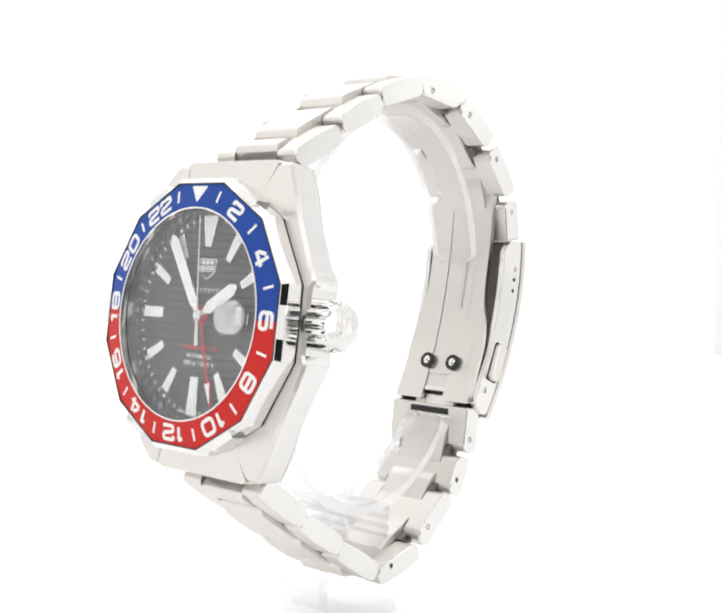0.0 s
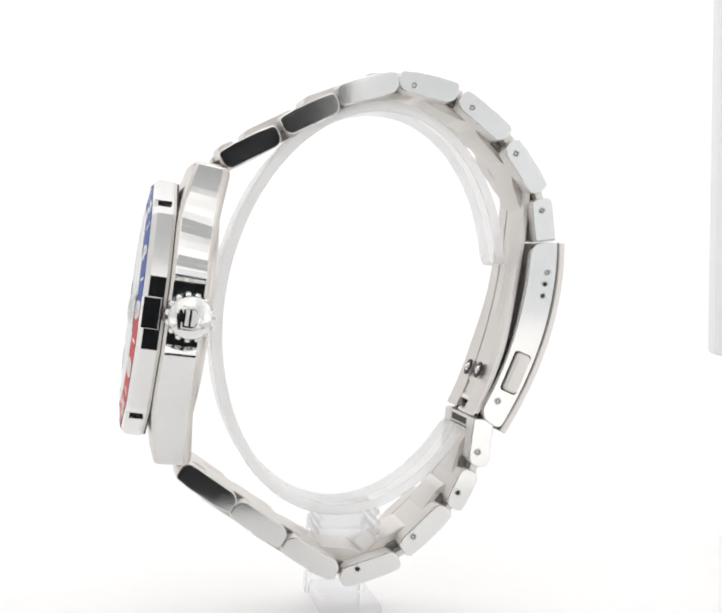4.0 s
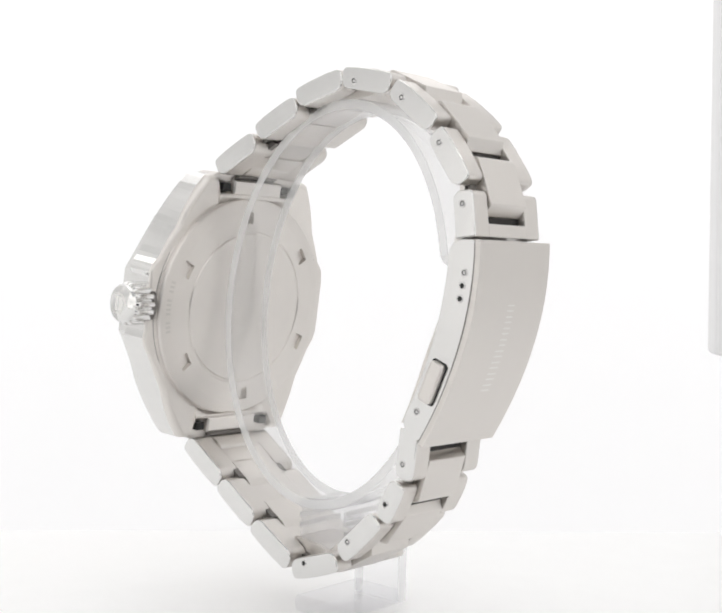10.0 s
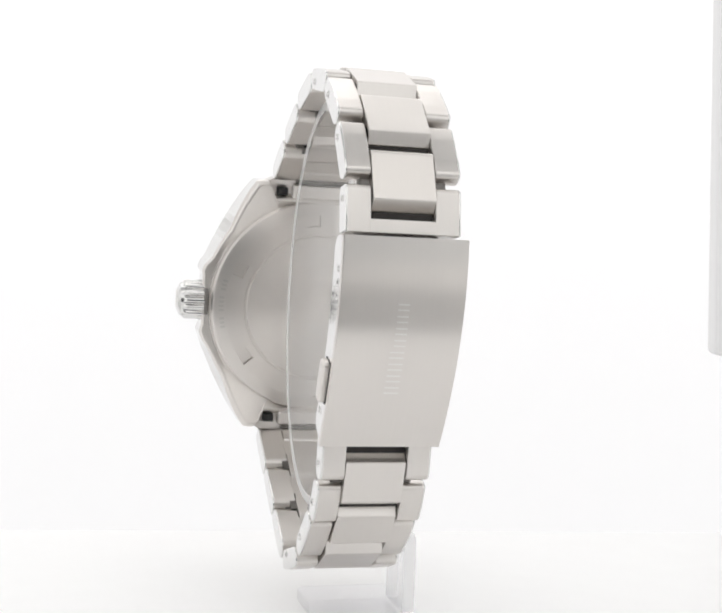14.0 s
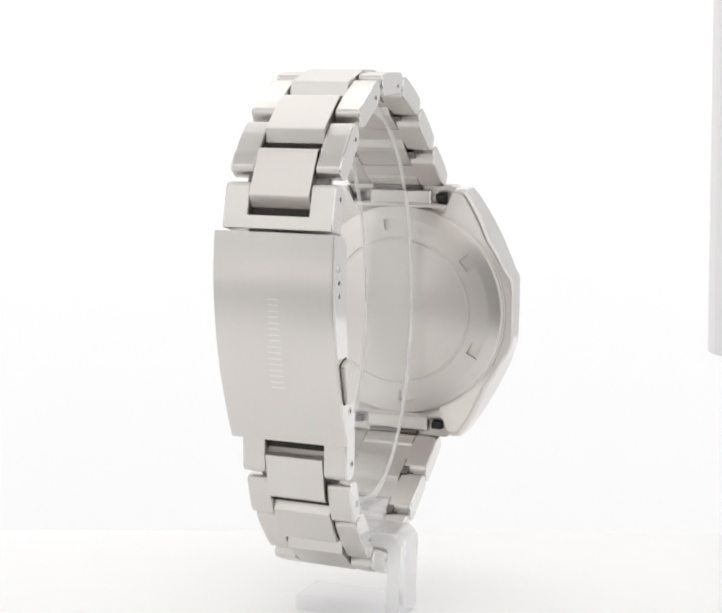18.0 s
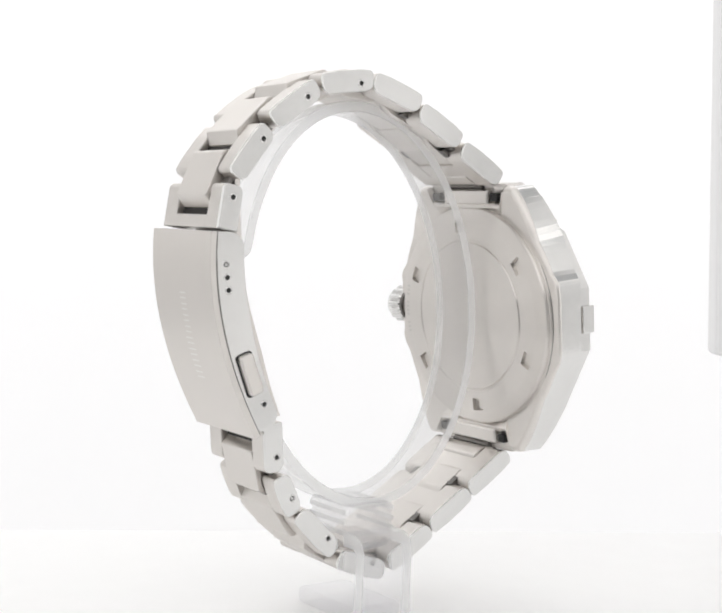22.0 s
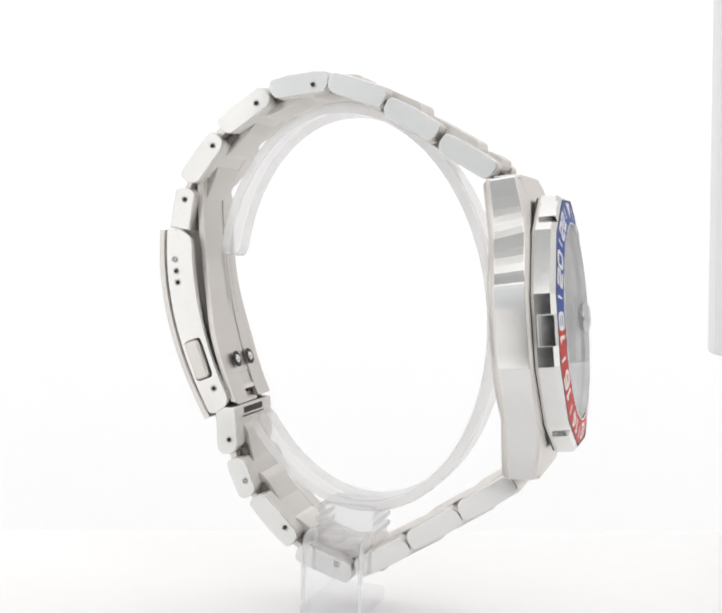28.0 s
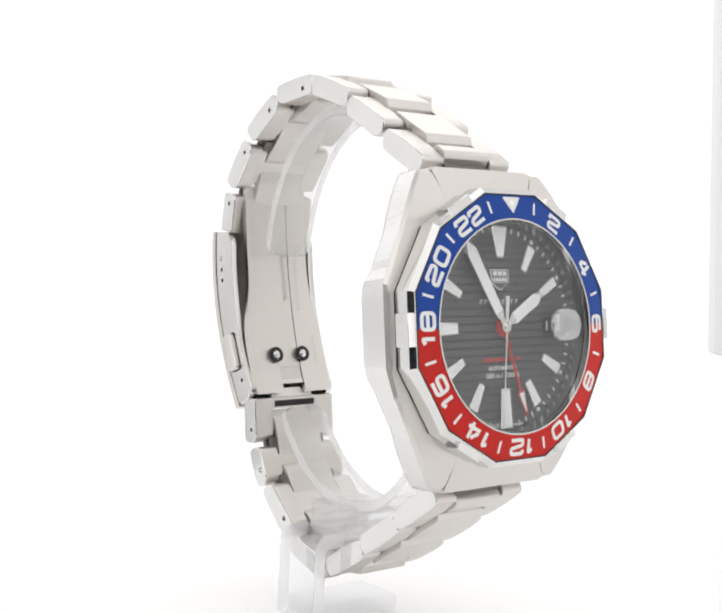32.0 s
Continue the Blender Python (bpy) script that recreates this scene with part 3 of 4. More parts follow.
def watch_case(root):
    lug = [(9.45, 20.9), (10.65, 23.6), (12.9, 23.6)] + [bezier((14.3, 21.7), (17.75, 16.2), (20.7, 9.1), k / 12) for k in range(12)]
    high = lug + [(20.7, 9.1), (21.0, 8.4)]
    low = lug + [(20.6, 9.6)]
    right = ([(0, 20.9)] + high + [(21.8, 7.5), (22.25, 6.1), (21.7, 5.2), (21.55, -4.3), (22.1, -5.7)]
             + [(x, -u) for x, u in low[::-1]] + [(0, -20.9)])
    left = [(-x, -u) for x, u in low] + [(-21.85, -5.4), (-21.85, 6.6), (-21.6, 7.4)] + [(-x, u) for x, u in high[::-1]]
    points = rounded(right + left, 0.7, 3)
    radius = outline_radius(points)
    marks = sorted(set([round(math.atan2(x, u) % (2 * math.pi), 6) for x, u in points] + [round(2 * math.pi * k / 120, 6) for k in range(120)]))
    front = lambda u: -4.25 - 1.9 * (max(abs(u) - 14.0, 0) / 9.5) ** 1.4
    back = lambda u: -9.9 - 1.6 * (max(abs(u) - 9.0, 0) / 14.0) ** 1.3
    bm = bmesh.new()
    rings = [[] for _ in range(18)]
    for f in marks:
        r = radius(f)
        s, c = math.sin(f), math.cos(f)
        u = r * c
        mid = min(20.2, r - 0.8)
        e = 0.6 + 0.6 * min(max((abs(u) - 10.0) / 11.0, 0.0), 1.0)
        q = r - 0.55 * max(r - 21.2 - 0.6 * max(abs(u) - 15.0, 0.0) - 1.1 * min(max((9.0 - abs(u)) / 2.0, 0.0), 1.0), 0.0)          # the flank draws in towards the back
        rows = [(17.5, -3.9), (18.6, front(18.6 * c) + 0.1), (mid, front(mid * c)), (r - 0.5, front((r - 0.5) * c)), (r, front(u) - 0.4), (r, front(u) - 0.6), (q, back(u) + e + 0.1)] + [(q - e * (1 - math.cos(w * math.pi / 16)), back(u) + e * (1 - math.sin(w * math.pi / 16))) for w in range(9)] + [(min(19.9, q - e - 0.3), -9.95), (17.2, -9.95)]
        for ring, (w, n) in zip(rings, rows):
            ring.append(bm.verts.new(cf(w * s, w * c, n)))
    k = len(marks)
    top = bmesh.new()
    rows = [[top.verts.new(v.co) for v in ring] for ring in rings[:5]]
    rear = bmesh.new()
    behind = [[rear.verts.new(v.co) for v in ring] for ring in rings[7:]]
    for a, b in zip(rings[4:8], rings[5:8]):
        for i in range(k):
            bm.faces.new((a[i - 1], a[i], b[i], b[i - 1]))
    for a, b in zip(behind, behind[1:]):
        for i in range(k):
            rear.faces.new((a[i - 1], a[i], b[i], b[i - 1]))
    for a, b in zip(rows, rows[1:]):
        for i in range(k):
            top.faces.new((a[i - 1], a[i], b[i], b[i - 1]))
    for ring in rings[:4] + rings[8:]:
        for v in ring:
            bm.verts.remove(v)
    case = part("case", bm, POLISHED, root, "polished steel watch case with lugs", 24)
    part("case_rear", rear, SATIN, case, "satin rounded rear edge of the case", 22)
    part("case_top", top, BRUSHED_ALONG, case, "brushed top of the case", 22)
    for sign in (1, -1):
        bm = bmesh.new()
        pts = [(-9.3, 20.0), (9.3, 20.0), (9.35, 20.9), (10.5, 23.5), (9.6, 24.0), (-9.6, 24.0), (-10.5, 23.5), (-9.35, 20.9)]
        prism(bm, [(x, sign * u) for x, u in pts], -9.6, -5.3, lambda a, b, c: cf(a, b, c - 0.09 * max(abs(b) - 20, 0) * 2.2), 0.2, 2)
        part("end_link", bm, BRUSHED_ALONG, root, "brushed end link between the lugs")
        # near-black blocks in place of the shaded recesses beside the spring bar
        bm = bmesh.new()
        for x0, x1 in ((-8.9, -7.0), (7.0, 8.9)):
            box(bm, x0, x1, 20.9 if sign > 0 else -22.3, 22.3 if sign > 0 else -20.9, -11.5, -9.4, cf, 0.1)
        part("spring_bar_shade", bm, DARK, root, "block coloured as the shade beside the spring bar")
        bm = bmesh.new()
        box(bm, -6.0, 6.0, 20.3 if sign > 0 else -23.0, 23.0 if sign > 0 else -20.3, -11.3, -9.4, cf, 0.3)
        part("spring_bar_tube", bm, BRUSHED, root)
    # case back
    bm = bmesh.new()
    count = 6
    half, eps = radians(4.6), radians(0.12)
    fs = []
    for j in range(count):
        m = 2 * math.pi * j / count + radians(6)
        fs += [m - half - eps, m - half, m - half / 2, m, m + half / 2, m + half, m + half + eps]
        fs += [m + half + eps + (2 * math.pi / count - 2 * half - 2 * eps) * k / 14 for k in range(1, 14)]
    prof = [(0, -11.4), (13.4, -11.4), (13.55, -11.2), (13.85, -11.2), (14.0, -11.35), (15.3, -11.32), (15.35, -11.32), (17.4, -11.22), (17.45, -11.22), (19.35, -10.95), (19.75, -10.8), (19.95, -10.5), (19.95, -10.18), (20.1, -10.1), (20.35, -10.15), (20.48, -10.0), (20.48, -9.3)]
    rings = []
    for r, n in prof:
        if r == 0:
            rings.append([bm.verts.new(cf(0, 0, n))])
            continue
        ring = []
        for f in fs:
            g = (f - radians(6) + half + eps / 2) % (2 * math.pi / count)
            deep = 0.75 if g < 2 * half + eps and 15.32 < r < 17.42 else 0.0
            ring.append(bm.verts.new(cf(r * math.sin(f), r * math.cos(f), n + deep)))
        rings.append(ring)
    k = len(fs)
    for a, b in zip(rings, rings[1:]):
        for i in range(k):
            if len(a) == 1:
                bm.faces.new((a[0], b[i - 1], b[i]))
            else:
                bm.faces.new((a[i - 1], a[i], b[i], b[i - 1]))
    back_part = part("case_back", bm, BACK_STEEL, root, "brushed round screw-down case back", 20)
    bm = bmesh.new()
    lathe(bm, [(20.46, -9.5), (20.46, -9.97), (20.54, -9.97), (20.54, -9.5)], cf, 96, True)
    part("case_groove", bm, DARK, back_part, "thin dark groove round the case back")
    bm = bmesh.new()
    for k in range(12):
        f = radians(76 + k * 2.5)
        if k % 5 == 3:
            continue
        s, c = math.sin(f), math.cos(f)
        vs = [bm.verts.new(cf(s * r + c * d, c * r - s * d, n)) for r, d, n in ((17.75, -0.2, -11.20), (18.65, -0.2, -11.07), (18.65, 0.2, -11.07), (17.75, 0.2, -11.20))]
        bm.faces.new(vs)
    part("engraving", bm, WORN, back_part, "faint engraved marks round the case back")
    # crown
    bm = bmesh.new()
    tooth = lambda r, f: r if r < 3.3 else r - 0.55 * (0.5 + 0.5 * math.cos(15 * f)) ** 2
    cr = lambda a, b, c: cf(c, 0.2 + b, -7.5 + a)
    lathe(bm, [(2.0, 19.5), (2.0, 21.0), (3.2, 21.0), (3.75, 21.4), (3.75, 24.4), (3.6, 24.8), (3.25, 25.1), (3.1, 25.6), (2.2, 26.0), (1.1, 26.2), (0, 26.25)], cr, 240, radius=tooth)
    crown = part("crown", bm, POLISHED, root, "polished fluted winding crown")
    bm = bmesh.new()
    lathe(bm, [(2.9, 20.6), (3.45, 20.6), (3.45, 21.3), (2.9, 21.3)], cr, 48, True)
    part("crown_gap", bm, JOINT, crown, "dark gap behind the crown")
    for name, pts, rim in (("crown_badge", [(-1.7, 1.35), (1.7, 1.35), (1.7, -0.6), (0, -1.9), (-1.7, -0.6)], True),
                           ("crown_bar", [(-1.2, 0.85), (1.2, 0.85), (1.2, 0.25), (-1.2, 0.25)], False),
                           ("crown_bar", [(-1.2, -0.05), (1.2, -0.05), (1.2, -0.6), (0.0, -1.2), (-1.2, -0.6)], False)):
        bm = bmesh.new()
        dome = lambda a, b: 26.22 - 0.045 * (a * a + b * b)
        if rim:
            k = len(pts)
            loops = [[bm.verts.new(cr(b * q, a * q, dome(a * q, b * q) + h)) for a, b in pts] for q, h in ((1.0, -0.1), (0.99, 0.1), (0.86, 0.1), (0.85, -0.1))]
            for p, q in zip(loops, loops[1:]):
                for i in range(k):
                    bm.faces.new((p[i - 1], p[i], q[i], q[i - 1]))
        else:
            prism(bm, pts, -0.2, 0.09, lambda a, b, c: cr(b, a, dome(a, b) + c), 0.04, 1)
        part(name, bm, ETCHED, crown, "plain raised shield on the crown" if rim else "plain bar on the crown")


def bezel(root):
    cone = lambda r: 0.2 - 0.165 * (r - 16.0)          # the insert slopes outwards
    def gon(r, f):
        g = (f + math.pi / 12) % (math.pi / 6) - math.pi / 12
        return r / math.cos(g)
    bm = bmesh.new()
    lathe(bm, [(19.55, -1.0), (19.55, -0.38), (19.8, -0.42), (20.48, -1.2), (20.48, -3.6), (20.2, -4.08), (17.5, -4.08), (17.5, -1.0)], cf, 144, True, gon)
    ring = part("bezel", bm, POLISHED, root, "polished twelve-sided rotating bezel", 12)
    bm = bmesh.new()
    lathe(bm, [(20.2, -4.05), (20.2, -4.36), (17.6, -4.36), (17.6, -4.05)], cf, 96, True, gon)
    part("bezel_gap", bm, DARK, root, "dark gap under the bezel")
    for k in range(6):
        f = radians(30 + 60 * k)
        s, c = math.sin(f), math.cos(f)
        bm = bmesh.new()
        place = lambda a, b, n: cf(b * s + a * c, b * c - a * s, n)
        o = rounded([(19.75, -0.34), (21.05, -0.62), (21.05, -3.3), (19.75, -3.5)], 0.16, 3)
        prism(bm, o, -2.4, 2.4, lambda a, b, w: place(w, a, b), 0.15, 2)
        part("bezel_stud", bm, POLISHED, ring, "raised polished grip on the bezel")
    # two-colour insert
    for name, mat, lo, tint in (("insert_blue", BLUE, -90, "blue"), ("insert_red", RED, 90, "red")):
        bm = bmesh.new()
        rows = []
        for k in range(61):
            f = radians(lo + 3 * k)
            s, c = math.sin(f), math.cos(f)
            o = gon(19.5, f)
            rows.append([bm.verts.new(cf(r * s, r * c, n)) for r, n in ((16.0, -0.6), (16.0, 0.12), (16.15, cone(16.15)), (o - 0.12, cone(o - 0.12)), (o, cone(o) - 0.06), (o, -1.1))])
        for a, b in zip(rows, rows[1:]):
            for j in range(5):
                bm.faces.new((a[j], a[j + 1], b[j + 1], b[j]))
        part(name, bm, mat, ring, tint + " half of the two-colour bezel insert")
    bm = bmesh.new()
    lathe(bm, [(19.66, -1.0), (19.66, -0.355), (19.46, -0.33), (19.46, -1.0)], cf, 144, True, gon)
    part("insert_rim", bm, DARK, ring, "thin dark line round the insert")
    for k in range(12):
        f = radians(30 * k)
        s, c = math.sin(f), math.cos(f)
        place = lambda a, b, n: cf((17.75 + b) * s + a * c, (17.75 + b) * c - a * s, cone(math.hypot(17.75 + b, a)) + 0.01 + n)
        if k == 0:
            bm = bmesh.new()
            prism(bm, rounded([(-1.85, 1.45), (1.85, 1.45), (0, -1.05)], 0.12, 2), 0.0, 0.05, place)
            part("zero_triangle", bm, WHITE_PAINT, ring, "white triangle at the top of the scale")
            bm = bmesh.new()
            lathe(bm, [(0, 0.12), (0.3, 0.1), (0.42, 0.05)], lambda a, b, n: place(a, b + 0.55, n), 16)
            part("lume_dot", bm, LUME, ring)
        else:
            bm = squarish(str(2 * k), 2.6, 2.3, 0.56, 0.05, place)
            part("numeral", bm, WHITE_PAINT, ring, "white numeral %d" % (2 * k))
        f2 = f + radians(15)
        s2, c2 = math.sin(f2), math.cos(f2)
        bm = bmesh.new()
        box(bm, -0.2, 0.2, -0.9, 0.9, 0.0, 0.04, lambda a, b, n: cf((18.1 + b) * s2 + a * c2, (18.1 + b) * c2 - a * s2, cone(18.1 + b) + 0.01 + n))
        part("hour_stroke", bm, WHITE_PAINT, ring)
    # inner ring and crystal with its date lens
    bm = bmesh.new()
    lathe(bm, [(16.0, -0.6), (16.0, 0.26), (15.75, 0.26), (15.65, -0.6)], cf, 96, True)
    part("crystal_ring", bm, POLISHED, root)
    bm = bmesh.new()
    lathe(bm, [(0, 0.2), (15.2, 0.2), (15.6, 0.05), (15.6, -0.9), (0, -0.9)], cf, 96)
    crystal = part("crystal", bm, CRYSTAL, root, "clear flat sapphire crystal", 15)
    bm = bmesh.new()
    o = rounded([(7.0, -2.5), (13.6, -2.5), (13.6, 2.5), (7.0, 2.5)], 2.4, 6)
    rings = []
    for q, n in ((1.0, 0.23), (0.97, 0.55), (0.86, 0.85), (0.65, 1.05), (0.4, 1.15), (0.15, 1.19)):
        rings.append([bm.verts.new(cf(10.3 + (a - 10.3) * q, b * q, n)) for a, b in o])
    for a, b in zip(rings, rings[1:]):
        for i in range(len(o)):
            bm.faces.new((a[i - 1], a[i], b[i], b[i - 1]))
    bm.faces.new(rings[0])
    bm.faces.new(rings[-1])
    part("date_lens", bm, LENS, crystal, "clear magnifying lens over the date")


def dial(root):
    DN = -3.45
    bm = bmesh.new()
    lathe(bm, [(0, DN - 0.3), (15.9, DN - 0.3), (15.9, DN - 0.6), (0, DN - 0.6)], cf, 96)
    plate = part("dial", bm, FLANGE_DARK, root, "black dial with raised horizontal ribs")
    # ribs
    pitch = 1.18
    for k in range(-13, 14):
        lo, hi = k * pitch + 0.17 - pitch / 2, k * pitch - 0.17 + pitch / 2
        if max(abs(lo), abs(hi)) > 15.5:
            continue
        half = lambda b: math.sqrt(15.6 ** 2 - b * b)
        o = [(-half(lo), lo), (half(lo), lo), (half(hi), hi), (-half(hi), hi)]
        bm = bmesh.new()
        prism(bm, o, DN - 0.32, DN, cf, 0.05, 1)
        part("dial_rib", bm, DIAL, plate)
    bm = bmesh.new()
    lathe(bm, [(15.55, DN + 0.02), (15.6, -0.92), (15.9, -0.92), (15.9, DN - 0.3), (15.55, DN - 0.3)], cf, 96, True)
    part("flange", bm, FLANGE, root, "black sloping ring round the dial")
    for k in range(60):
        if k == 15:
            continue
        f = radians(6 * k)
        s, c = math.sin(f), math.cos(f)
        bm = bmesh.new()
        w, l = (0.3, 0.3) if k % 5 == 0 else (0.11, 0.34)
        box(bm, -w, w, 14.45 - (0.05 if k % 5 else 0), 14.45 + l * 2, DN, DN + 0.03, lambda a, b, n: cf(b * s + a * c, b * c - a * s, n))
        part("minute_mark", bm, WHITE_PAINT, plate)
    for k in range(12):
        if k == 3:
            continue
        f = radians(30 * k)
        s, c = math.sin(f), math.cos(f)
        place = lambda a, b, n: cf(b * s + a * c, b * c - a * s, n)
        lo, hi, wi, wo = (10.4, 15.2, 0.72, 1.76) if k == 0 else ((9.2, 15.2, 0.92, 1.3) if k == 6 else ((9.2, 14.2, 0.82, 1.1) if k == 9 else (9.6, 13.9, 0.64, 0.98)))
        bm = bmesh.new()
        prism(bm, rounded([(-wi, lo), (wi, lo), (wo, hi), (-wo, hi)], 0.08, 2), DN, DN + 0.5, place, 0.08, 2)
        index = part("hour_index", bm, POLISHED, plate, "polished applied hour marker")
        bm = bmesh.new()
        prism(bm, [(-wi + 0.22, lo + 0.25), (wi - 0.22, lo + 0.25), (wo - 0.25, hi - 0.25), (-wo + 0.25, hi - 0.25)], DN + 0.3, DN + 0.53, place)
        part("lume", bm, LUME, root, "pale luminous filling")
    # date window
    bm = bmesh.new()
    box(bm, 8.9, 12.3, -1.35, 1.35, DN, DN + 0.03, cf)
    date = part("date_window", bm, FLANGE_DARK, plate, "black date window")
    bm = bmesh.new()
    for q in ((8.78, 8.9, -1.47, 1.47), (12.3, 12.42, -1.47, 1.47), (8.9, 12.3, 1.35, 1.47), (8.9, 12.3, -1.47, -1.35)):
        box(bm, *q, DN, DN + 0.06, cf)
    part("date_frame", bm, JOINT, plate, "thin dark frame of the date window")
    bm = bmesh.new()
    box(bm, 9.9, 10.15, -0.75, 0.75, DN + 0.03, DN + 0.04, cf)
    part("date_stroke", bm, WHITE_PAINT, date, "plain white stroke of the date")
    # badge and writing
    bm = bmesh.new()
    prism(bm, rounded([(-1.95, 8.7), (1.95, 8.7), (1.95, 6.7), (0, 5.4), (-1.95, 6.7)], 0.1, 2), DN, DN + 0.2, cf, 0.05, 1)
    badge = part("badge", bm, POLISHED, plate, "plain polished shield badge")
    bm = bmesh.new()
    for q in ((-1.72, 1.72, 7.55, 8.5), (-1.72, 1.72, 6.75, 7.38)):
        box(bm, *q, DN + 0.2, DN + 0.22, cf)
    prism(bm, [(-1.55, 6.62), (1.55, 6.62), (0, 5.62)], DN + 0.2, DN + 0.22, cf)
    part("badge_field", bm, DIAL, badge, "dark fields of the badge")
    bm = bmesh.new()
    for k in range(3):
        box(bm, -1.4 + k * 1.0, -0.6 + k * 1.0, 7.7, 8.38, DN + 0.22, DN + 0.24, cf)
    for k in range(5):
        box(bm, -1.5 + k * 0.63, -1.02 + k * 0.63, 6.85, 7.3, DN + 0.22, DN + 0.24, cf)
    part("badge_mark", bm, WHITE_PAINT, badge, "plain pale bars of the badge")
    bm = bmesh.new()
    for k in range(9):
        for q in ((-4.1 + k * 0.93, -3.95 + k * 0.93, 3.5, 4.15), (-3.95 + k * 0.93, -3.5 + k * 0.93, 4.02, 4.15)):
            box(bm, *q, DN, DN + 0.03, cf)
    part("name_bars", bm, WHITE_PAINT, plate, "row of plain white bars for the model name")
    bm = bmesh.new()
    for k in range(9):
        if k != 7:
            box(bm, -3.9 + k * 0.88, -3.3 + k * 0.88, -5.2, -4.55, DN, DN + 0.03, cf)
    part("red_bars", bm, RED_PAINT, plate, "row of plain red bars on the dial")
    for body, size, u in (("AUTOMATIC", 0.92, -6.15), ("300 m / 1000 ft", 1.02, -7.25)):
        part("dial_writing", letters(body, size, 0.01, lambda a, b, c: cf(a, u + b, DN + 0.02 + c), 1.12, 0.012), WHITE_PAINT, plate, "white words " + body)
    for body, x in (("SWISS", -2.9), ("MADE", 2.9)):
        part("dial_writing", letters(body, 0.6, 0.01, lambda a, b, c: cf(x + a, -14.75 + b + abs(a) * 0.05, DN + 0.02 + c), 1.2, 0.01), WHITE_PAINT, plate, "tiny white word " + body)


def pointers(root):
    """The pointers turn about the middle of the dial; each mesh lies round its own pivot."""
    made = {}
    flat = lambda a, b, c: Vector((a, b, c)) * 0.001
    def hand(name, outline, lo, hi, mat, label, lume=None, hub=0.85):
        bm = bmesh.new()
        prism(bm, outline, lo, hi, flat, 0.04, 1)
        lathe(bm, [(0, lo), (hub, lo), (hub, hi), (0, hi)], flat, 24)
        ob = part(name, bm, mat, root, label)
        if lume:
            bm = bmesh.new()
            prism(bm, lume, hi - 0.1, hi + 0.03, flat)
            part("lume", bm, LUME, ob, "pale luminous filling")
        made[name] = ob
    sym = lambda pts: [(a, b) for a, b in pts] + [(-a, b) for a, b in pts[::-1]]
    hand("hour_hand", sym([(0.4, 0.0), (0.5, 1.6), (1.0, 2.4), (1.05, 8.0), (0.4, 9.2)]), 0.75, 0.95, POLISHED, "polished hour hand with pale filling", sym([(0.84, 2.6), (0.9, 7.95), (0.25, 9.0)]))
    hand("minute_hand", sym([(0.4, 0.0), (0.5, 1.6), (0.9, 2.4), (1.1, 12.9), (0.35, 14.6)]), 1.0, 1.2, POLISHED, "polished minute hand with pale filling", sym([(0.74, 2.6), (0.92, 12.8), (0.2, 14.35)]))
    hand("gmt_hand", sym([(0.28, 0.0), (0.22, 10.2), (0.8, 10.3), (0.1, 14.6)]), 0.5, 0.66, RED_PAINT, "red second-zone hand with a white arrow", sym([(0.55, 10.5), (0.05, 13.6)]), 1.5)
    hand("second_hand", sym([(0.42, -4.6), (0.30, -1.5), (0.14, 0.0), (0.09, 15.2)]), 1.25, 1.36, WHITE_PAINT, "thin white seconds hand with a broad tail")
    bm = bmesh.new()
    lathe(bm, [(0, 1.6), (0.5, 1.55), (0.7, 1.4), (0.7, -0.4), (0, -0.4)], lambda a, b, c: cf(a, b, -3.45 + c), 24)
    part("hub", bm, POLISHED, root)
    return made


def wristwatch():
    root = thing("wristwatch", "steel wristwatch with black dial and blue-red bezel on a clear stand", "watch")
    watch_case(root)
    bezel(root)
    dial(root)
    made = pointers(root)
    bracelet(root)
    clasp(root)
    return root, made


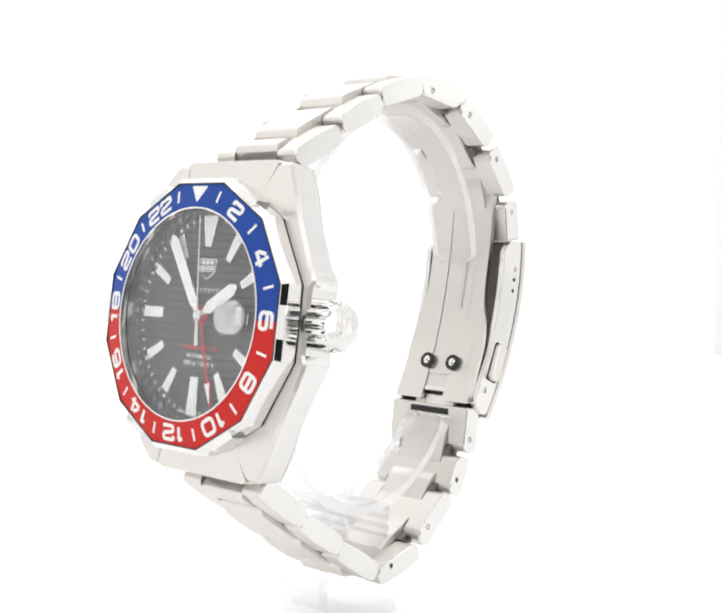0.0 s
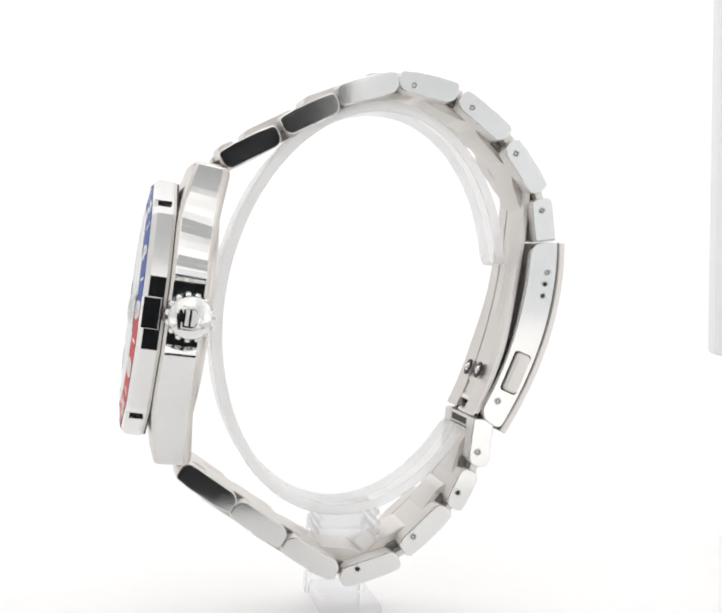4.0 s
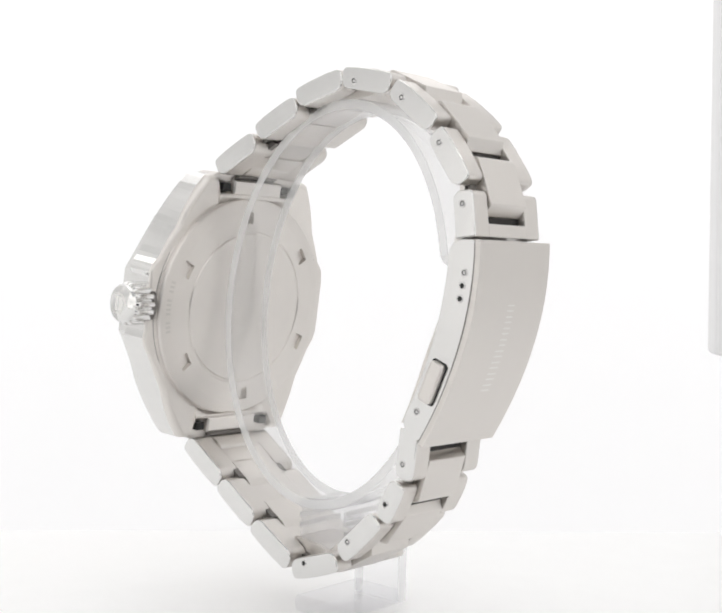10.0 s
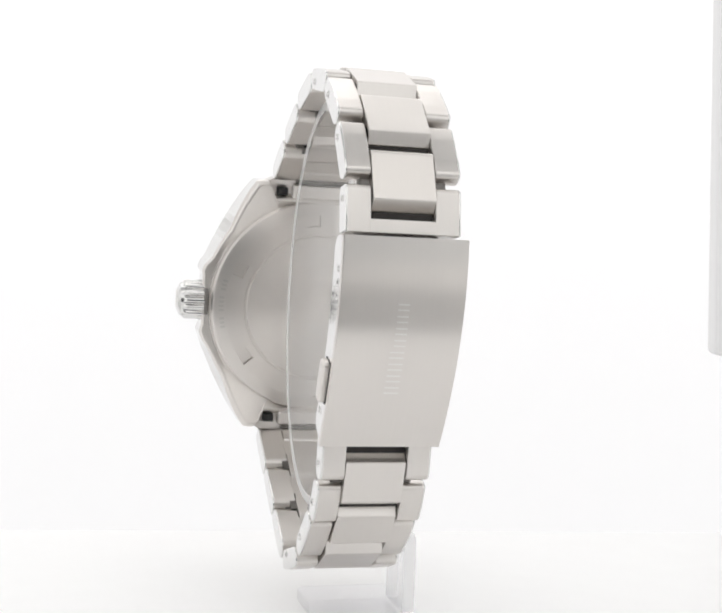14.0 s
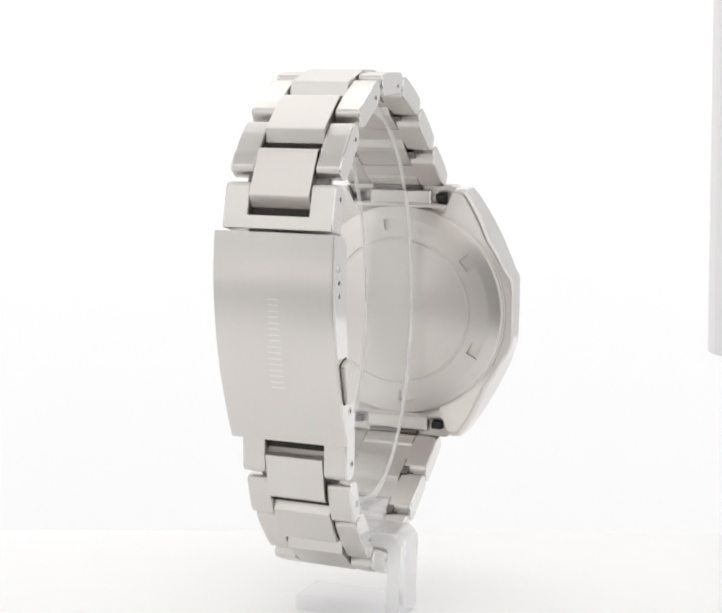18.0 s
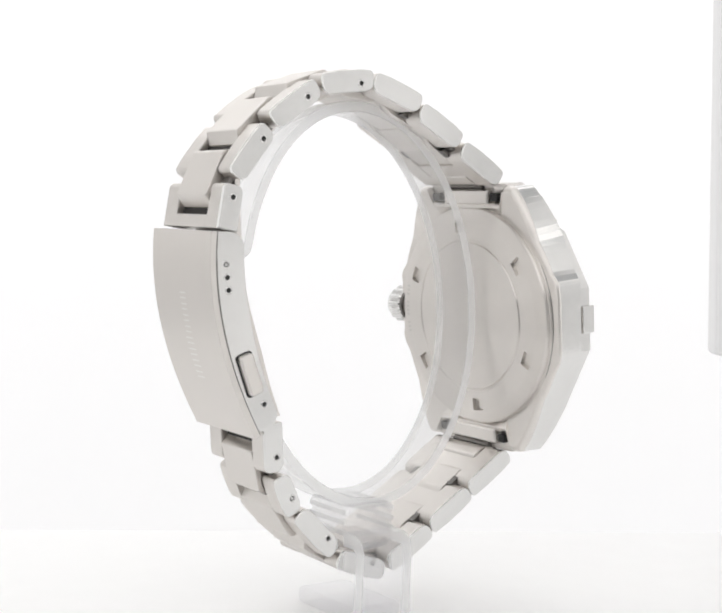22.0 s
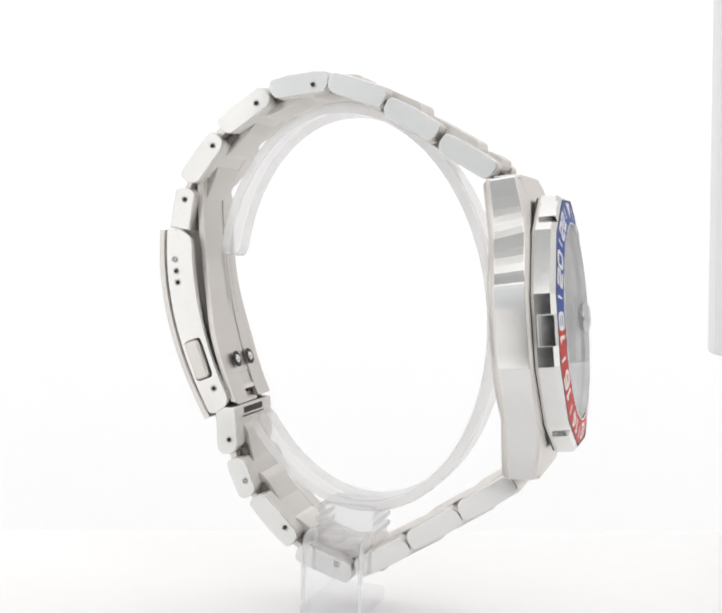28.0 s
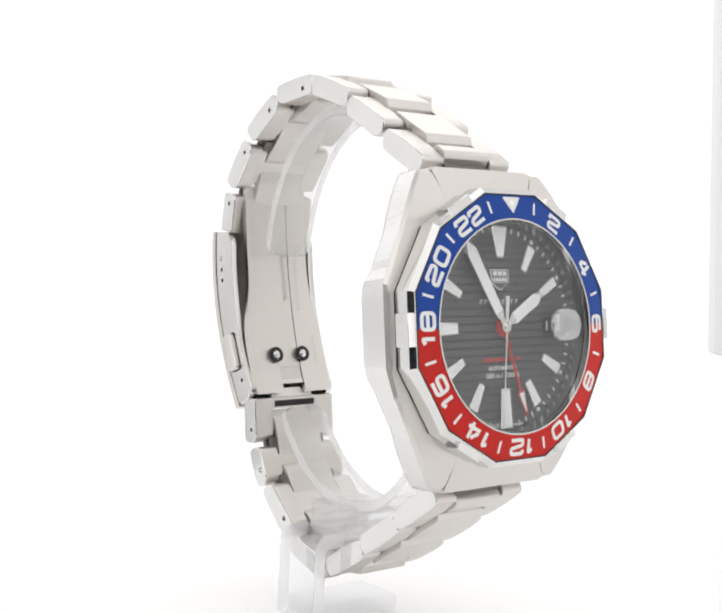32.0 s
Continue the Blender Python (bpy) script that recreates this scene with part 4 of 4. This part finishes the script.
def watch_stand():
    root = thing("watch_stand", "clear acrylic watch stand with a C-shaped ring", "stand")
    cy, cz, semi_a, semi_b, lean = RING
    def point(f, inset):
        a, b = (semi_a - inset) * math.cos(f), (semi_b - inset) * math.sin(f)
        return cy + a * math.cos(lean) - b * math.sin(lean), cz + a * math.sin(lean) + b * math.cos(lean)
    lo, hi = RING_ENDS
    steps = [lo + (hi - lo) * k / 220 for k in range(221)]
    ends = [0.0, 0.1, 0.3, 0.6, 1.0, 1.4, 1.8]
    steps = [lo + d / 35 for d in ends] + steps[5:-5] + [hi - d / 35 for d in ends[::-1]]

    def swept(section):
        """A section swept round the ring, with rounded ends in plan."""
        bm = bmesh.new()
        rings = []
        for f in steps:
            d = min(f - lo, hi - f) * 35
            cut = 2.4 - math.sqrt(max(2.4 ** 2 - max(2.4 - d, 0) ** 2, 0.0))
            rings.append([bm.verts.new(upright(RING_X + math.copysign(max(abs(x) - cut, 0.2), x), *point(f, 0.3 + q))) for x, q in section])
        for a, b in zip(rings, rings[1:]):
            for j in range(len(section)):
                bm.faces.new((a[j - 1], a[j], b[j], b[j - 1]))
        bm.faces.new(rings[0])
        bm.faces.new(rings[-1])
        return bm

    ring = part("ring", swept(rounded([(-4.5, 0.0), (4.5, 0.0), (4.5, 1.9), (-4.5, 1.9)], 0.4, 2)), ACRYLIC, root, "clear acrylic C-shaped ring")
    # rims on both sides of the ring, white in place of light piped to the edges
    for side in (1, -1):
        part("ring_rim", swept([(side * 4.52, 0.15), (side * 4.62, 0.25), (side * 4.62, 1.65), (side * 4.52, 1.75)]), WHITISH, ring, "rim of the ring, whitened for the light in its edge")
    # ridged clamp block
    bm = bmesh.new()
    o = [(-5.5, -44.6), (3.7, -44.6)]
    for z in (-45.2, -46.9, -48.6):
        o += [(4.1, z), (4.1, z - 0.7), (3.7, z - 0.95), (3.7, z - 1.45)]
    o += [(3.9, -51.0), (2.4, -51.9), (-0.9, -52.3), (-4.3, -51.9), (-5.8, -51.0)]
    for z in (-48.6, -46.9, -45.2):
        o += [(-5.5, z - 1.45), (-5.5, z - 0.95), (-5.9, z - 0.7), (-5.9, z)]
    prism(bm, [(a, b) for a, b in o], XM - 6.4, XM + 4.6, lambda a, b, c: upright(c, a, b), 0.3, 2)
    block = part("clamp", bm, CLOUDY_ACRYLIC, root, "ridged clear clamp under the ring")
    for z in (-45.2, -46.9, -48.6):
        for y0, y1 in ((4.05, 4.25), (-6.05, -5.85)):
            bm = bmesh.new()
            box(bm, y0, y1, z - 0.75, z + 0.05, XM - 6.2, XM + 4.4, lambda a, b, c: upright(c, a, b), 0.08)
            part("ridge", bm, WHITISH, block, "whitish ridge of the clamp")
    # arm outside the bracelet, and the foot
    bm = bmesh.new()
    o = rounded([(XM - 6.5, -48.6), (-11.0, -48.6), (-11.0, -63.3), (-8.9, -63.3), (-8.9, -51.0), (XM - 6.5, -51.0)], [0, 2.6, 0.3, 0.3, 0.9, 0], 5)
    prism(bm, o, -5.3, 4.4, lambda a, b, c: upright(a, c, b), 0.35, 2)
    arm = part("arm", bm, THICK_ACRYLIC, root, "clear bent arm of the stand")
    for y in (-5.42, 4.42):
        bm = bmesh.new()
        prism(bm, o, y, y + 0.1, lambda a, b, c: upright(a, c, b))
        part("sawn_edge", bm, WHITISH, arm, "whitish sawn edge of the arm")
    bm = bmesh.new()
    box(bm, -8.85, 7.4, -5.1, 4.9, -63.4, -60.6, lambda a, b, c: upright(a, b, c), 0.5)
    part("foot", bm, THICK_ACRYLIC, root, "clear flat foot of the stand")
    return root


RING = (-0.3, -11.4, 34.9, 24.7, radians(81.2))
RING_X = 2.1
RING_ENDS = (radians(-70), radians(240.5))

setting()
WATCH, MADE = wristwatch()
STAND = watch_stand()
for ob in bpy.data.objects:                     # clear panes let the light through
    if ob.type == "MESH" and ob.data.materials[0] in (LENS, CRYSTAL, ACRYLIC, THICK_ACRYLIC, CLOUDY_ACRYLIC, WHITISH):
        ob.visible_shadow = False


def motions():
    turning = [(float(t), pose(0, 0, 0, 0, 0, START + RATE * t)) for t in range(0, 33)]
    walk(WATCH, turning)
    walk(STAND, turning)
    base = Matrix.Translation(cf(0, 0, -3.45)) @ Matrix((
        (1, 0, 0, 0), (0, MID_U.y, MID_N.y, 0), (0, MID_U.z, MID_N.z, 0), (0, 0, 0, 1)))
    for name, start, rate in (("second_hand", -7.0, 6.0), ("minute_hand", -34.2, 0.1), ("hour_hand", 58.5, 1 / 120), ("gmt_hand", 161.5, 1 / 240)):
        walk(MADE[name], [(float(t), base @ pose(0, 0, 0, 0, 0, -(start + rate * t))) for t in range(0, 33, 2)])


motions()
